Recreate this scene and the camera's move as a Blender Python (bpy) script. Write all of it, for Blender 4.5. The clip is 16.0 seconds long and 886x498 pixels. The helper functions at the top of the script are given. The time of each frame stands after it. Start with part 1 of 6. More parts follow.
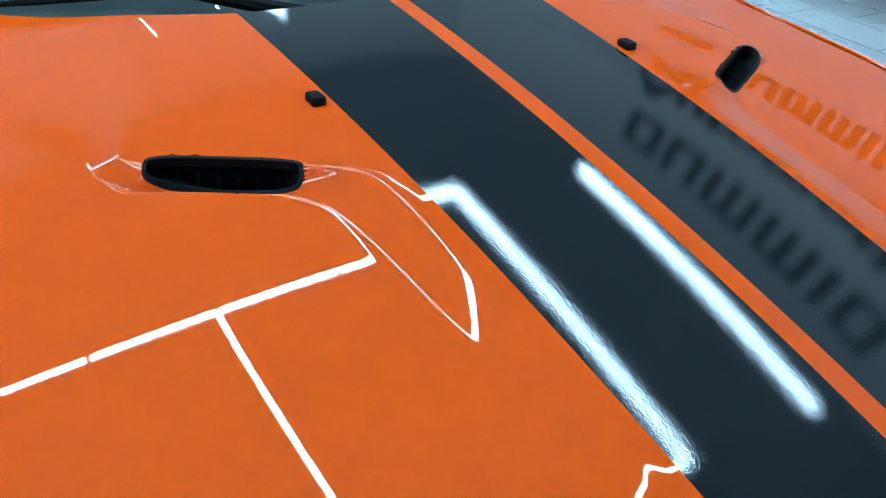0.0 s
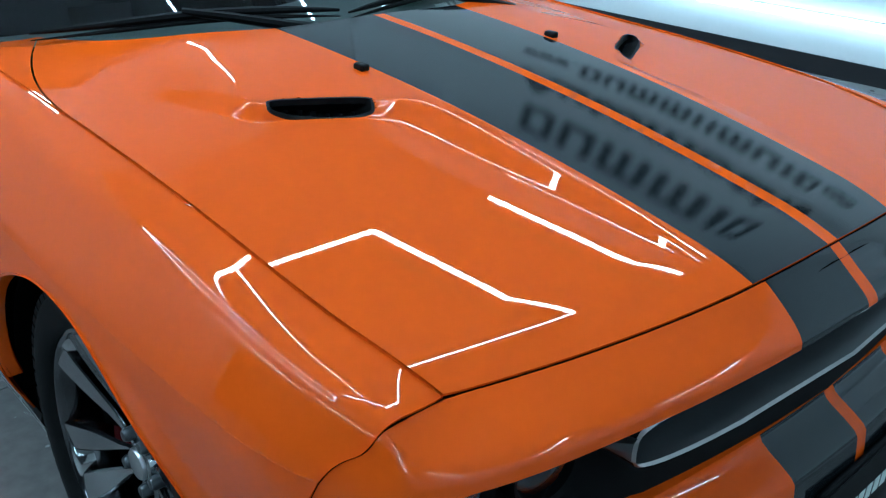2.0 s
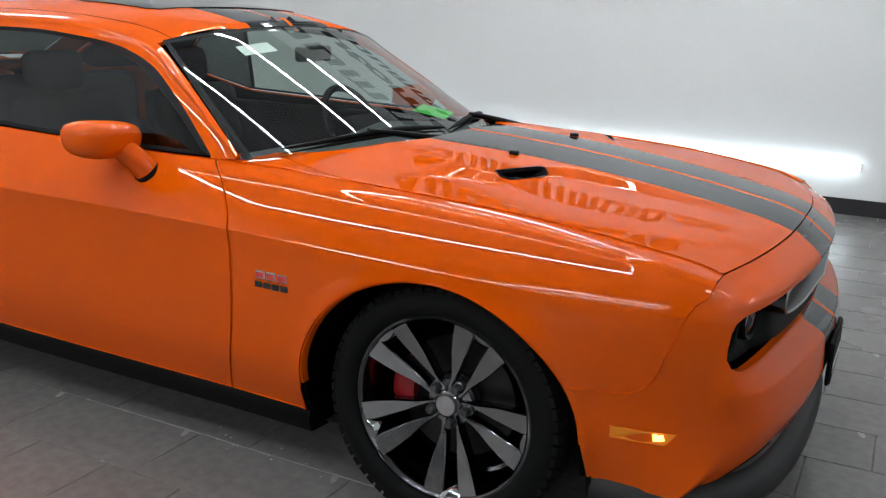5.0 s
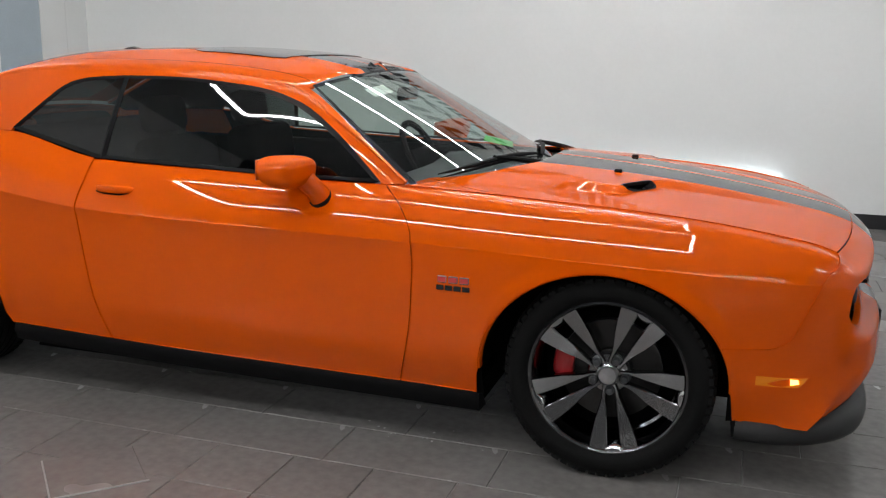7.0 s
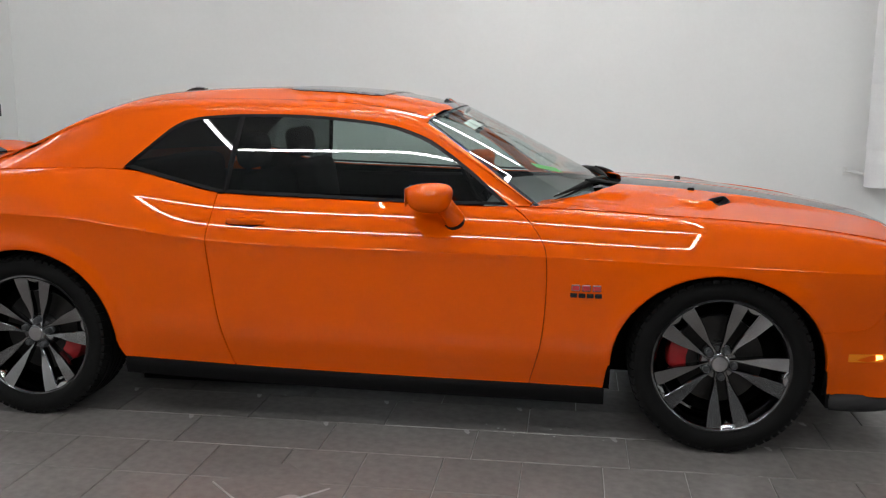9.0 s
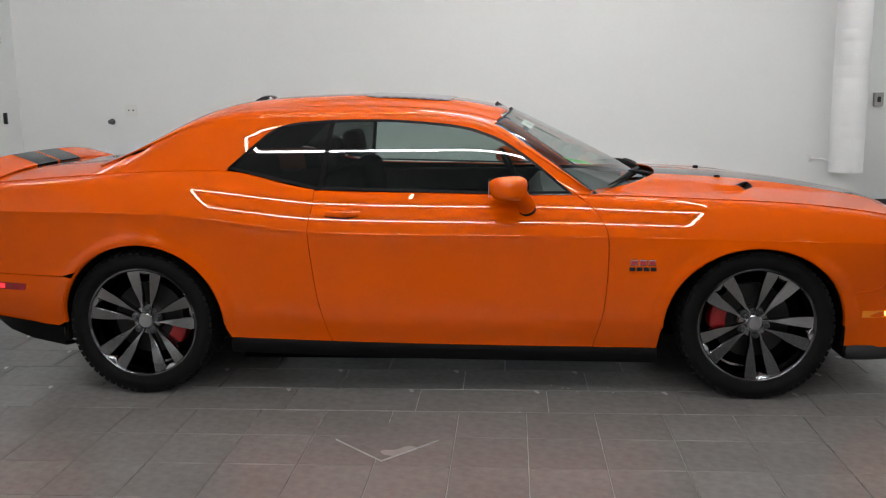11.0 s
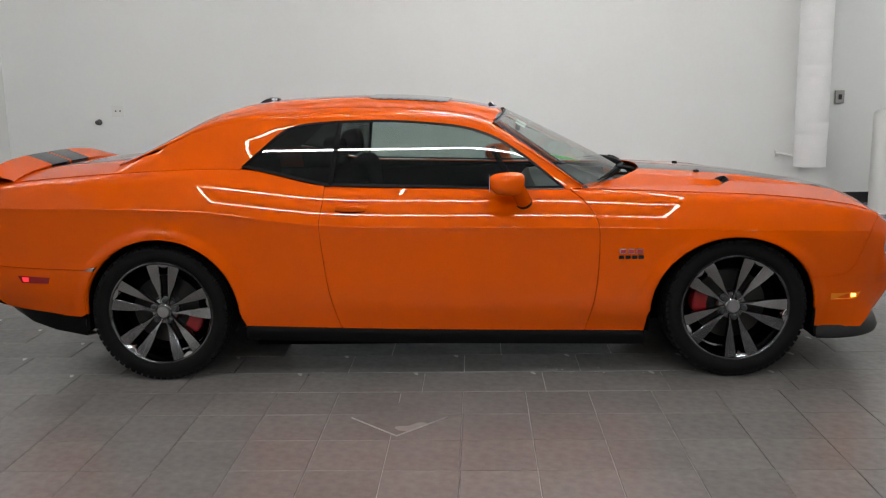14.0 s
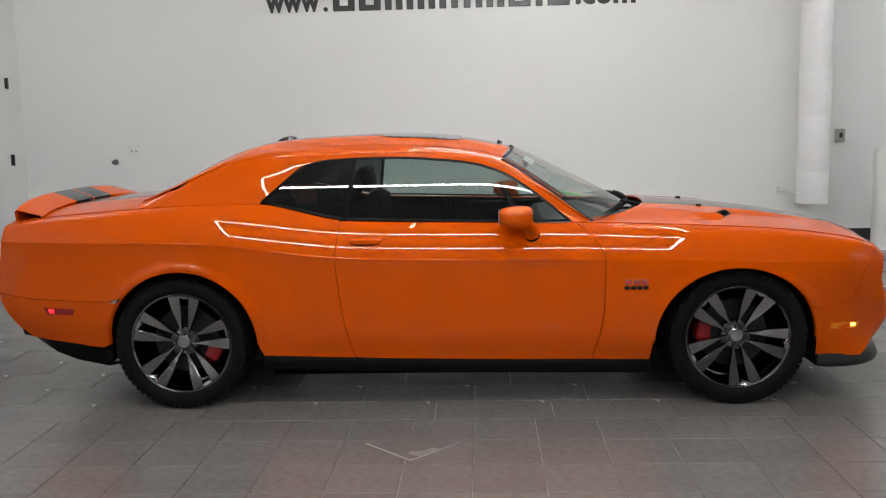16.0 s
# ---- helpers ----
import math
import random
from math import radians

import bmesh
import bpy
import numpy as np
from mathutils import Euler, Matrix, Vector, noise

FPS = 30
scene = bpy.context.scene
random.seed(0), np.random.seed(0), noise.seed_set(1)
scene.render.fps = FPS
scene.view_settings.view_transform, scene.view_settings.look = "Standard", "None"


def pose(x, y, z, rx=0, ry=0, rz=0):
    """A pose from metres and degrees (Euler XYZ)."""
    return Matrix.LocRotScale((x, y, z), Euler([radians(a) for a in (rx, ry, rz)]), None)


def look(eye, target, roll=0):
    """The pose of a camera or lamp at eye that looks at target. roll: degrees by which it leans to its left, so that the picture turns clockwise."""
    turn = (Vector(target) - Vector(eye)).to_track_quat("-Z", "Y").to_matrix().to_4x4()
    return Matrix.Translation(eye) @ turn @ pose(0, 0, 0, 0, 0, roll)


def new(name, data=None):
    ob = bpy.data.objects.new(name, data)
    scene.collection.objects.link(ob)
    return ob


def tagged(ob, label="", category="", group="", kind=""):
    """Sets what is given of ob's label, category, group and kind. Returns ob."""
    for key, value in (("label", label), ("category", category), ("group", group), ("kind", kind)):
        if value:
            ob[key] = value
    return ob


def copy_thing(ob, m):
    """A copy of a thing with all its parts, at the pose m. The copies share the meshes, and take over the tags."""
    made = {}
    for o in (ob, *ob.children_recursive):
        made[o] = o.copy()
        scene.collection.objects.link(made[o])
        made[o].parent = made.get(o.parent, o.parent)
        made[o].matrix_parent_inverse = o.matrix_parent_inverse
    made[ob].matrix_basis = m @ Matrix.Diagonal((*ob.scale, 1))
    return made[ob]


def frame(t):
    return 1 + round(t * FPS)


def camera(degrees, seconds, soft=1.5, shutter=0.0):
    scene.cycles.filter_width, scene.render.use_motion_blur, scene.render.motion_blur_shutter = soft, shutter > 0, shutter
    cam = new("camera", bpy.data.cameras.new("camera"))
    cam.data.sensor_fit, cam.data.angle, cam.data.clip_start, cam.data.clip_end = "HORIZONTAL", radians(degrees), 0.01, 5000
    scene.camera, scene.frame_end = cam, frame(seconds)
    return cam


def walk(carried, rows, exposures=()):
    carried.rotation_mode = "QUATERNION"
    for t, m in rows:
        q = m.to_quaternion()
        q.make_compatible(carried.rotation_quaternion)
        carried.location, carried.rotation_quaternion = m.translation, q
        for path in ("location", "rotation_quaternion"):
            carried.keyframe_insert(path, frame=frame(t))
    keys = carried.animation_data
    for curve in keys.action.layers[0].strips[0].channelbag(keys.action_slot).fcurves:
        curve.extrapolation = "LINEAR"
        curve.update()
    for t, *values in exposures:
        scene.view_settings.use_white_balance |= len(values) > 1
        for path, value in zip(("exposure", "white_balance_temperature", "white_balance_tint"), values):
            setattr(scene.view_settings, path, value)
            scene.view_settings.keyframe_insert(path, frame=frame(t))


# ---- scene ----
cam = camera(52.0, 16.0, soft=1.2)
PATH = [
    (0, (2.461, -0.766, 1.502), (1.06, 0.172, 0.427), 4.2),
    (0.5, (2.479, -0.841, 1.477), (1.104, 0.209, 0.474), 2.5),
    (1, (2.572, -0.996, 1.479), (1.218, 0.115, 0.514), 2.3),
    (1.5, (2.693, -1.159, 1.477), (1.344, 0.005, 0.567), 2.3),
    (2, (2.805, -1.373, 1.436), (1.49, -0.127, 0.588), 2.4),
    (2.5, (2.867, -1.581, 1.413), (1.59, -0.259, 0.626), 2.4),
    (3, (2.816, -1.801, 1.381), (1.595, -0.393, 0.655), 2.4),
    (3.2, (2.789, -1.9, 1.388), (1.596, -0.459, 0.68), 2.0),
    (5.3, (2.49, -3.092, 1.427), (1.635, -1.35, 0.946), 1.6),
    (5.5, (2.452, -3.173, 1.428), (1.617, -1.417, 0.96), 1.4),
    (6, (2.276, -3.464, 1.461), (1.539, -1.656, 1.026), 1.4),
    (6.5, (2.093, -3.686, 1.471), (1.426, -1.852, 1.034), 1.2),
    (7, (1.849, -3.856, 1.443), (1.242, -1.998, 1.017), 0.9),
    (7.5, (1.611, -4.067, 1.479), (1.089, -2.184, 1.05), 0.7),
    (8, (1.395, -4.292, 1.522), (0.956, -2.386, 1.101), 0.4),
    (8.5, (1.101, -4.381, 1.47), (0.76, -2.447, 1.089), 0.3),
    (9, (0.872, -4.47, 1.442), (0.593, -2.521, 1.092), 0.2),
    (9.5, (0.669, -4.641, 1.447), (0.436, -2.683, 1.113), -0.1),
    (9.7, (0.706, -4.76, 1.481), (0.434, -2.807, 1.147), -0.6),
    (11.8, (0.134, -5.155, 1.494), (0.071, -3.19, 1.124), -1.0),
    (12, (0.131, -5.186, 1.483), (0.078, -3.221, 1.112), -1.0),
    (12.5, (0.144, -5.264, 1.494), (0.102, -3.301, 1.118), -1.0),
    (13, (0.15, -5.293, 1.507), (0.116, -3.33, 1.126), -1.0),
    (13.5, (0.168, -5.336, 1.516), (0.115, -3.374, 1.134), -1.0),
    (14, (0.173, -5.412, 1.521), (0.096, -3.447, 1.156), -1.1),
    (14.5, (0.162, -5.515, 1.51), (0.088, -3.547, 1.164), -1.1),
    (15, (0.149, -5.573, 1.519), (0.075, -3.601, 1.193), -1.1),
    (15.5, (0.151, -5.594, 1.527), (0.066, -3.618, 1.225), -1.2),
    (16, (0.154, -5.583, 1.506), (0.064, -3.604, 1.229), -1.3),
]
walk(cam, [(t, look(e, a, r)) for t, e, a, r in PATH], exposures=[(0.0, -0.26, 4460, -14), (3.2, -0.20, 4830, -13), (5.3, -0.21, 6350, 8), (9.7, -0.25, 6600, 9), (16.0, -0.33, 6700, 9)])

# ---- light and air ----
world = bpy.data.worlds.new("world")
scene.world = world
world.use_nodes = True
world.node_tree.nodes["Background"].inputs[0].default_value = (0.9, 0.95, 1.0, 1)
world.node_tree.nodes["Background"].inputs[1].default_value = 0.05

# ---- materials ----


def material(name, color, rough=0.5, metal=0.0, coat=0.0, grain=0.0, grain_scale=60.0, bump=0.0, bump_scale=200.0,
             spec=0.5, emit=None, power=0.0, rough_var=0.0):
    """A surface with two scales of colour variation and fine relief."""
    m = bpy.data.materials.new(name)
    m.use_nodes = True
    nt = m.node_tree
    b = nt.nodes["Principled BSDF"]
    b.inputs["Base Color"].default_value = (*color, 1)
    b.inputs["Roughness"].default_value = rough
    b.inputs["Metallic"].default_value = metal
    b.inputs["Specular IOR Level"].default_value = spec
    if coat:
        b.inputs["Coat Weight"].default_value = coat
        b.inputs["Coat Roughness"].default_value = 0.015
        b.inputs["Coat IOR"].default_value = 1.5
    if emit:
        b.inputs["Emission Color"].default_value = (*emit, 1)
        b.inputs["Emission Strength"].default_value = power
    tc = nt.nodes.new("ShaderNodeTexCoord")

    def noise_node(scale, detail=4.0):
        n = nt.nodes.new("ShaderNodeTexNoise")
        n.inputs["Scale"].default_value = scale
        n.inputs["Detail"].default_value = detail
        nt.links.new(tc.outputs["Object"], n.inputs["Vector"])
        return n

    if grain:
        n1, n2 = noise_node(grain_scale), noise_node(grain_scale / 14.0, 3.0)
        mix = nt.nodes.new("ShaderNodeMath")
        mix.operation = "ADD"
        nt.links.new(n1.outputs["Fac"], mix.inputs[0])
        nt.links.new(n2.outputs["Fac"], mix.inputs[1])
        ramp = nt.nodes.new("ShaderNodeMapRange")
        ramp.inputs["From Min"].default_value, ramp.inputs["From Max"].default_value = 0.6, 1.4
        ramp.inputs["To Min"].default_value, ramp.inputs["To Max"].default_value = 1.0 - grain, 1.0 + grain
        nt.links.new(mix.outputs[0], ramp.inputs["Value"])
        mul = nt.nodes.new("ShaderNodeVectorMath")
        mul.operation = "SCALE"
        mul.inputs[0].default_value = color
        nt.links.new(ramp.outputs["Result"], mul.inputs["Scale"])
        nt.links.new(mul.outputs["Vector"], b.inputs["Base Color"])
        if rough_var:
            r2 = nt.nodes.new("ShaderNodeMapRange")
            r2.inputs["To Min"].default_value, r2.inputs["To Max"].default_value = rough - rough_var, rough + rough_var
            nt.links.new(n2.outputs["Fac"], r2.inputs["Value"])
            nt.links.new(r2.outputs["Result"], b.inputs["Roughness"])
    if bump:
        nb = noise_node(bump_scale, 2.0)
        bp = nt.nodes.new("ShaderNodeBump")
        bp.inputs["Strength"].default_value = bump
        bp.inputs["Distance"].default_value = 0.002
        nt.links.new(nb.outputs["Fac"], bp.inputs["Height"])
        nt.links.new(bp.outputs["Normal"], b.inputs["Normal"])
    return m


def glass_material(name, tint, rough=0.0):
    """A thin pane: tinted see-through with a mirror gloss."""
    m = bpy.data.materials.new(name)
    m.use_nodes = True
    nt = m.node_tree
    nt.nodes.clear()
    out = nt.nodes.new("ShaderNodeOutputMaterial")
    mix = nt.nodes.new("ShaderNodeMixShader")
    tr, gl, fr = nt.nodes.new("ShaderNodeBsdfTransparent"), nt.nodes.new("ShaderNodeBsdfGlossy"), nt.nodes.new("ShaderNodeLayerWeight")
    tr.inputs["Color"].default_value = (*tint, 1)
    gl.inputs["Roughness"].default_value = rough
    fr.inputs["Blend"].default_value = 0.5
    pw, mr = nt.nodes.new("ShaderNodeMath"), nt.nodes.new("ShaderNodeMapRange")
    pw.operation = "POWER"
    pw.inputs[1].default_value = 4.0
    mr.inputs["To Min"].default_value, mr.inputs["To Max"].default_value = 0.07, 0.95
    nt.links.new(fr.outputs["Facing"], pw.inputs[0])
    nt.links.new(pw.outputs[0], mr.inputs["Value"])
    nt.links.new(mr.outputs["Result"], mix.inputs[0])
    nt.links.new(tr.outputs[0], mix.inputs[1])
    nt.links.new(gl.outputs[0], mix.inputs[2])
    nt.links.new(mix.outputs[0], out.inputs[0])
    return m


def glow_material(name, color, power):
    m = bpy.data.materials.new(name)
    m.use_nodes = True
    nt = m.node_tree
    nt.nodes.clear()
    out, em = nt.nodes.new("ShaderNodeOutputMaterial"), nt.nodes.new("ShaderNodeEmission")
    em.inputs[0].default_value, em.inputs[1].default_value = (*color, 1), power
    nt.links.new(em.outputs[0], out.inputs[0])
    return m


ORANGE = material("orange_paint", (0.655, 0.086, 0.0005), rough=0.45, spec=0.0, coat=0.65, grain=0.03, grain_scale=900, bump=0.012, bump_scale=260)
STRIPE = material("stripe_vinyl", (0.009, 0.011, 0.013), rough=0.045, grain=0.15, grain_scale=900, bump=0.022, bump_scale=380)
BLACK = material("black_plastic", (0.003, 0.003, 0.0033), rough=0.5, spec=0.10, grain=0.2, grain_scale=300, bump=0.1, bump_scale=500)
CHIN = material("grey_black_plastic", (0.011, 0.011, 0.0115), rough=0.5, spec=0.3, grain=0.2, grain_scale=300, bump=0.1, bump_scale=500)
GLOSS = material("black_gloss", (0.008, 0.008, 0.009), rough=0.12, coat=0.5)
RUBBER = material("tyre_rubber", (0.006, 0.006, 0.006), rough=0.66, spec=0.10, grain=0.25, grain_scale=160, bump=0.2, bump_scale=400)
TRIM = material("rubber_seal", (0.004, 0.004, 0.0045), rough=0.6, spec=0.15)
# near-black that puts shade into gaps, pockets and the body's hidden cavities
SHADOWGAP = material("cavity_shade_black", (0.002, 0.002, 0.002), rough=0.9, spec=0.05)
RIM = material("dark_chrome", (0.12, 0.12, 0.125), rough=0.12, metal=1.0, grain=0.06, grain_scale=120)
BRIGHTRIM = material("polished_wheel_edge", (0.42, 0.42, 0.425), rough=0.10, metal=1.0, grain=0.06, grain_scale=120)
RIMFACE = material("gunmetal_wheel_face", (0.30, 0.30, 0.305), rough=0.17, metal=0.95, grain=0.10, grain_scale=200, rough_var=0.04, bump=0.12, bump_scale=28)
SATIN = material("dark_satin_trim", (0.10, 0.105, 0.11), rough=0.32, metal=0.8, grain=0.05, grain_scale=200)
DISC = material("brake_disc_steel", (0.045, 0.044, 0.043), rough=0.38, metal=1.0, grain=0.15, grain_scale=90)
STEEL = material("cap_silver", (0.50, 0.50, 0.51), rough=0.30, metal=1.0, grain=0.10, grain_scale=90)
BOWL = material("lamp_bowl", (0.46, 0.48, 0.50), rough=0.16, metal=0.85, bump=0.5, bump_scale=90)
CHROME = material("chrome", (0.75, 0.76, 0.78), rough=0.06, metal=1.0)
CALIPER = material("red_caliper", (0.30, 0.006, 0.009), rough=0.35, coat=0.4, grain=0.1)
AMBER = material("amber_lens", (0.70, 0.20, 0.004), rough=0.12, coat=0.6, emit=(1.0, 0.32, 0.02), power=0.08)
AMBERLIT = material("amber_bulb", (1.0, 0.5, 0.05), rough=0.2, emit=(1.0, 0.55, 0.12), power=5.0)
REDLENS = material("red_lens", (0.25, 0.008, 0.012), rough=0.1, coat=0.6)
REDLIT = material("red_bulb", (0.9, 0.05, 0.06), rough=0.2, emit=(1.0, 0.02, 0.03), power=2.0)
# faint glow in place of the ceiling mirrored in the headlights
WHITEBULB = material("headlight_glint", (0.9, 0.9, 0.9), rough=0.2, emit=(0.85, 0.93, 1.0), power=0.35)
BADGERED = material("badge_red", (0.5, 0.03, 0.03), rough=0.3, coat=0.4)
GREENCARD = material("green_paper", (0.06, 0.55, 0.05), rough=0.6, grain=0.05)
PAPER = material("white_paper", (0.75, 0.8, 0.75), rough=0.6, grain=0.04)
DASH = material("grey_dashboard", (0.05, 0.052, 0.055), rough=0.6, grain=0.15, grain_scale=140, bump=0.15)
INTERIOR = material("dark_upholstery", (0.004, 0.004, 0.0045), rough=0.9, spec=0.0, grain=0.25, grain_scale=120, bump=0.2)
WINDSHIELD = glass_material("windshield_glass", (0.80, 0.87, 0.84))
TINTED = glass_material("tinted_glass", (0.56, 0.64, 0.61))
DARKTINT = glass_material("dark_tinted_glass", (0.12, 0.14, 0.135))
CLEAR = glass_material("clear_lens", (0.95, 0.96, 0.97))
WALLPAINT = material("white_wall_paint", (0.74, 0.75, 0.74), rough=0.7, grain=0.02, grain_scale=30, bump=0.06, bump_scale=90)
CEILPAINT = material("ceiling_paint", (0.30, 0.305, 0.31), rough=0.85, grain=0.03, grain_scale=20)
DARKWALL = material("dark_wall_paint", (0.035, 0.036, 0.038), rough=0.7, grain=0.05, grain_scale=20)
BASEBLACK = material("black_base_tile", (0.012, 0.012, 0.014), rough=0.35, grain=0.2)
TILE = material("grey_porcelain_tile", (0.182, 0.171, 0.163), rough=0.27, grain=0.22, grain_scale=26, bump=0.10, bump_scale=120, rough_var=0.08)
nt = TILE.node_tree
tile_b = nt.nodes["Principled BSDF"]
tile_src = tile_b.inputs["Base Color"].links[0].from_socket
info, spread, tint = nt.nodes.new("ShaderNodeObjectInfo"), nt.nodes.new("ShaderNodeMapRange"), nt.nodes.new("ShaderNodeVectorMath")
spread.inputs["To Min"].default_value, spread.inputs["To Max"].default_value = 0.94, 1.06
tint.operation = "SCALE"
nt.links.new(info.outputs["Random"], spread.inputs["Value"])
nt.links.new(tile_src, tint.inputs[0])
nt.links.new(spread.outputs["Result"], tint.inputs["Scale"])
nt.links.new(tint.outputs["Vector"], tile_b.inputs["Base Color"])
GROUT = material("grout", (0.33, 0.32, 0.31), rough=0.85, grain=0.2)
WRAP = material("white_wrap", (0.78, 0.78, 0.78), rough=0.5, bump=0.3, bump_scale=30, grain=0.04)
WHITEPLASTIC = material("white_plastic", (0.72, 0.72, 0.70), rough=0.4, grain=0.03)
SIGNBLACK = material("sign_black", (0.01, 0.01, 0.01), rough=0.4)
METAL = material("brushed_metal", (0.35, 0.34, 0.33), rough=0.35, metal=1.0, grain=0.1)
TUBE = glow_material("led_tube", (0.97, 0.98, 1.0), 72.0)
WALLTUBE = glow_material("led_wall_bar", (0.86, 0.94, 1.0), 10.0)
CLOUDED = material("clouded_glass", (0.40, 0.47, 0.52), rough=0.25, grain=0.04)
DOORPAINT = material("white_door_paint", (0.74, 0.75, 0.74), rough=0.45, grain=0.02)

# ---- helpers for shapes ----


def empty(name, label, category, group="", kind="", at=(0, 0, 0)):
    ob = new(name)
    ob.location = at
    return tagged(ob, label, category, group, kind)


def link_mesh(name, me, mats, parent=None, label=""):
    for mt in (mats if isinstance(mats, (list, tuple)) else [mats]):
        me.materials.append(mt)
    ob = new(name, me)
    if parent is not None:
        ob.parent = parent
    if label:
        tagged(ob, label)
    return ob


def part(name, bm, mats, parent=None, label="", smooth=False, sharp=None):
    me = bpy.data.meshes.new(name)
    bmesh.ops.recalc_face_normals(bm, faces=bm.faces)
    bm.to_mesh(me)
    bm.free()
    if smooth:
        for p in me.polygons:
            p.use_smooth = True
        me.set_sharp_from_angle(angle=radians(sharp or 40))
    return link_mesh(name, me, mats, parent, label)


def box(bm, lo, hi, bevel=0.0, segments=2, m=None):
    r = bmesh.ops.create_cube(bm, size=1.0)
    vs = r["verts"]
    for v in vs:
        v.co = Vector([lo[i] + (v.co[i] + 0.5) * (hi[i] - lo[i]) for i in range(3)])
    if bevel:
        es = list({e for v in vs for e in v.link_edges})
        out = bmesh.ops.bevel(bm, geom=es, offset=bevel, segments=segments, affect="EDGES", profile=0.5)
        vs = list({v for f in out["faces"] for v in f.verts} | {v for v in vs if v.is_valid})
    if m is not None:
        for v in vs:
            v.co = m @ v.co
    return vs


def lathe(bm, profile, steps=48, axis="Y", centre=(0, 0, 0), m=None):
    """Turn a profile of (radius, along) about an axis."""
    rings, c = [], Vector(centre)
    for r, a in profile:
        ring = []
        for k in range(steps):
            th = 2 * math.pi * k / steps
            if axis == "Y":
                p = Vector((r * math.cos(th), a, r * math.sin(th)))
            elif axis == "Z":
                p = Vector((r * math.cos(th), r * math.sin(th), a))
            else:
                p = Vector((a, r * math.cos(th), r * math.sin(th)))
            p = p + c
            ring.append(bm.verts.new(m @ p if m is not None else p))
        rings.append(ring)
    for a, b in zip(rings, rings[1:]):
        for k in range(steps):
            bm.faces.new((a[k], a[(k + 1) % steps], b[(k + 1) % steps], b[k]))
    return rings


def tube_path(bm, pts, radius, sides=8, taper=None):
    """A round bar along points."""
    rings, up = [], Vector((0, 0, 1))
    P = [Vector(p) for p in pts]
    for i, p in enumerate(P):
        d = (P[min(i + 1, len(P) - 1)] - P[max(i - 1, 0)]).normalized()
        s = d.cross(up)
        s = s.normalized() if s.length > 1e-4 else Vector((1, 0, 0))
        n = s.cross(d)
        r = radius * (taper[i] if taper else 1.0)
        rings.append([bm.verts.new(p + r * (math.cos(2 * math.pi * k / sides) * s + math.sin(2 * math.pi * k / sides) * n)) for k in range(sides)])
    for a, b in zip(rings, rings[1:]):
        for k in range(sides):
            bm.faces.new((a[k], a[(k + 1) % sides], b[(k + 1) % sides], b[k]))
    bm.faces.new(rings[0][::-1])
    bm.faces.new(rings[-1])


def pchip(xs, ys):
    """A smooth curve through points that does not overshoot."""
    xs, ys = np.array(xs, float), np.array(ys, float)
    h, d = np.diff(xs), np.diff(ys) / np.diff(xs)
    s = np.zeros(len(xs))
    for i in range(1, len(xs) - 1):
        if d[i - 1] * d[i] > 0:
            w1, w2 = 2 * h[i] + h[i - 1], h[i] + 2 * h[i - 1]
            s[i] = (w1 + w2) / (w1 / d[i - 1] + w2 / d[i])
    s[0], s[-1] = d[0], d[-1]

    def f(x):
        if x <= xs[0]:
            return ys[0] + s[0] * (x - xs[0])
        if x >= xs[-1]:
            return ys[-1] + s[-1] * (x - xs[-1])
        i = int(np.searchsorted(xs, x)) - 1
        t = (x - xs[i]) / h[i]
        return ((1 + 2 * t) * (1 - t) ** 2 * ys[i] + t * (1 - t) ** 2 * h[i] * s[i]
                + t * t * (3 - 2 * t) * ys[i + 1] + t * t * (t - 1) * h[i] * s[i + 1])

    return f


def fair(xs, ys, sigma=0.06):
    """A fair curve near the points: the smooth curve, evened out so that reflections run clean."""
    raw, step = pchip(xs, ys), 0.01
    a = xs[0] - 0.3
    n = int((xs[-1] + 0.3 - a) / step) + 1
    base = np.array([raw(a + step * k) for k in range(n)])
    m = max(1, int(3 * sigma / step))
    ker = np.exp(-0.5 * (np.arange(-m, m + 1) * step / sigma) ** 2)
    ker /= ker.sum()
    pad = np.concatenate([base[0] + (base[1] - base[0]) * np.arange(-m, 0), base, base[-1] + (base[-1] - base[-2]) * np.arange(1, m + 1)])
    t = np.convolve(pad, ker, "valid").tolist()

    def f(x):
        u = (x - a) / step
        i = min(max(int(u), 1), n - 3)
        q = u - i
        p0, p1, p2, p3 = t[i - 1], t[i], t[i + 1], t[i + 2]
        return p1 + 0.5 * q * (p2 - p0 + q * (2 * p0 - 5 * p1 + 4 * p2 - p3 + q * (3 * (p1 - p2) + p3 - p0)))

    return f


def flowing(f, a, b, x0, x1, degree=3):
    """The same curve, but one low polynomial between a and b, blended in over x0 to x1."""
    xs = [a + (b - a) * k / 40 for k in range(41)]
    co = [float(c) for c in np.polyfit(xs, [f(x) for x in xs], degree)]

    def g(x):
        k, p = smoothstep(x0, x1, x), 0.0
        for c in co:
            p = p * x + c
        return f(x) * (1 - k) + p * k

    return g


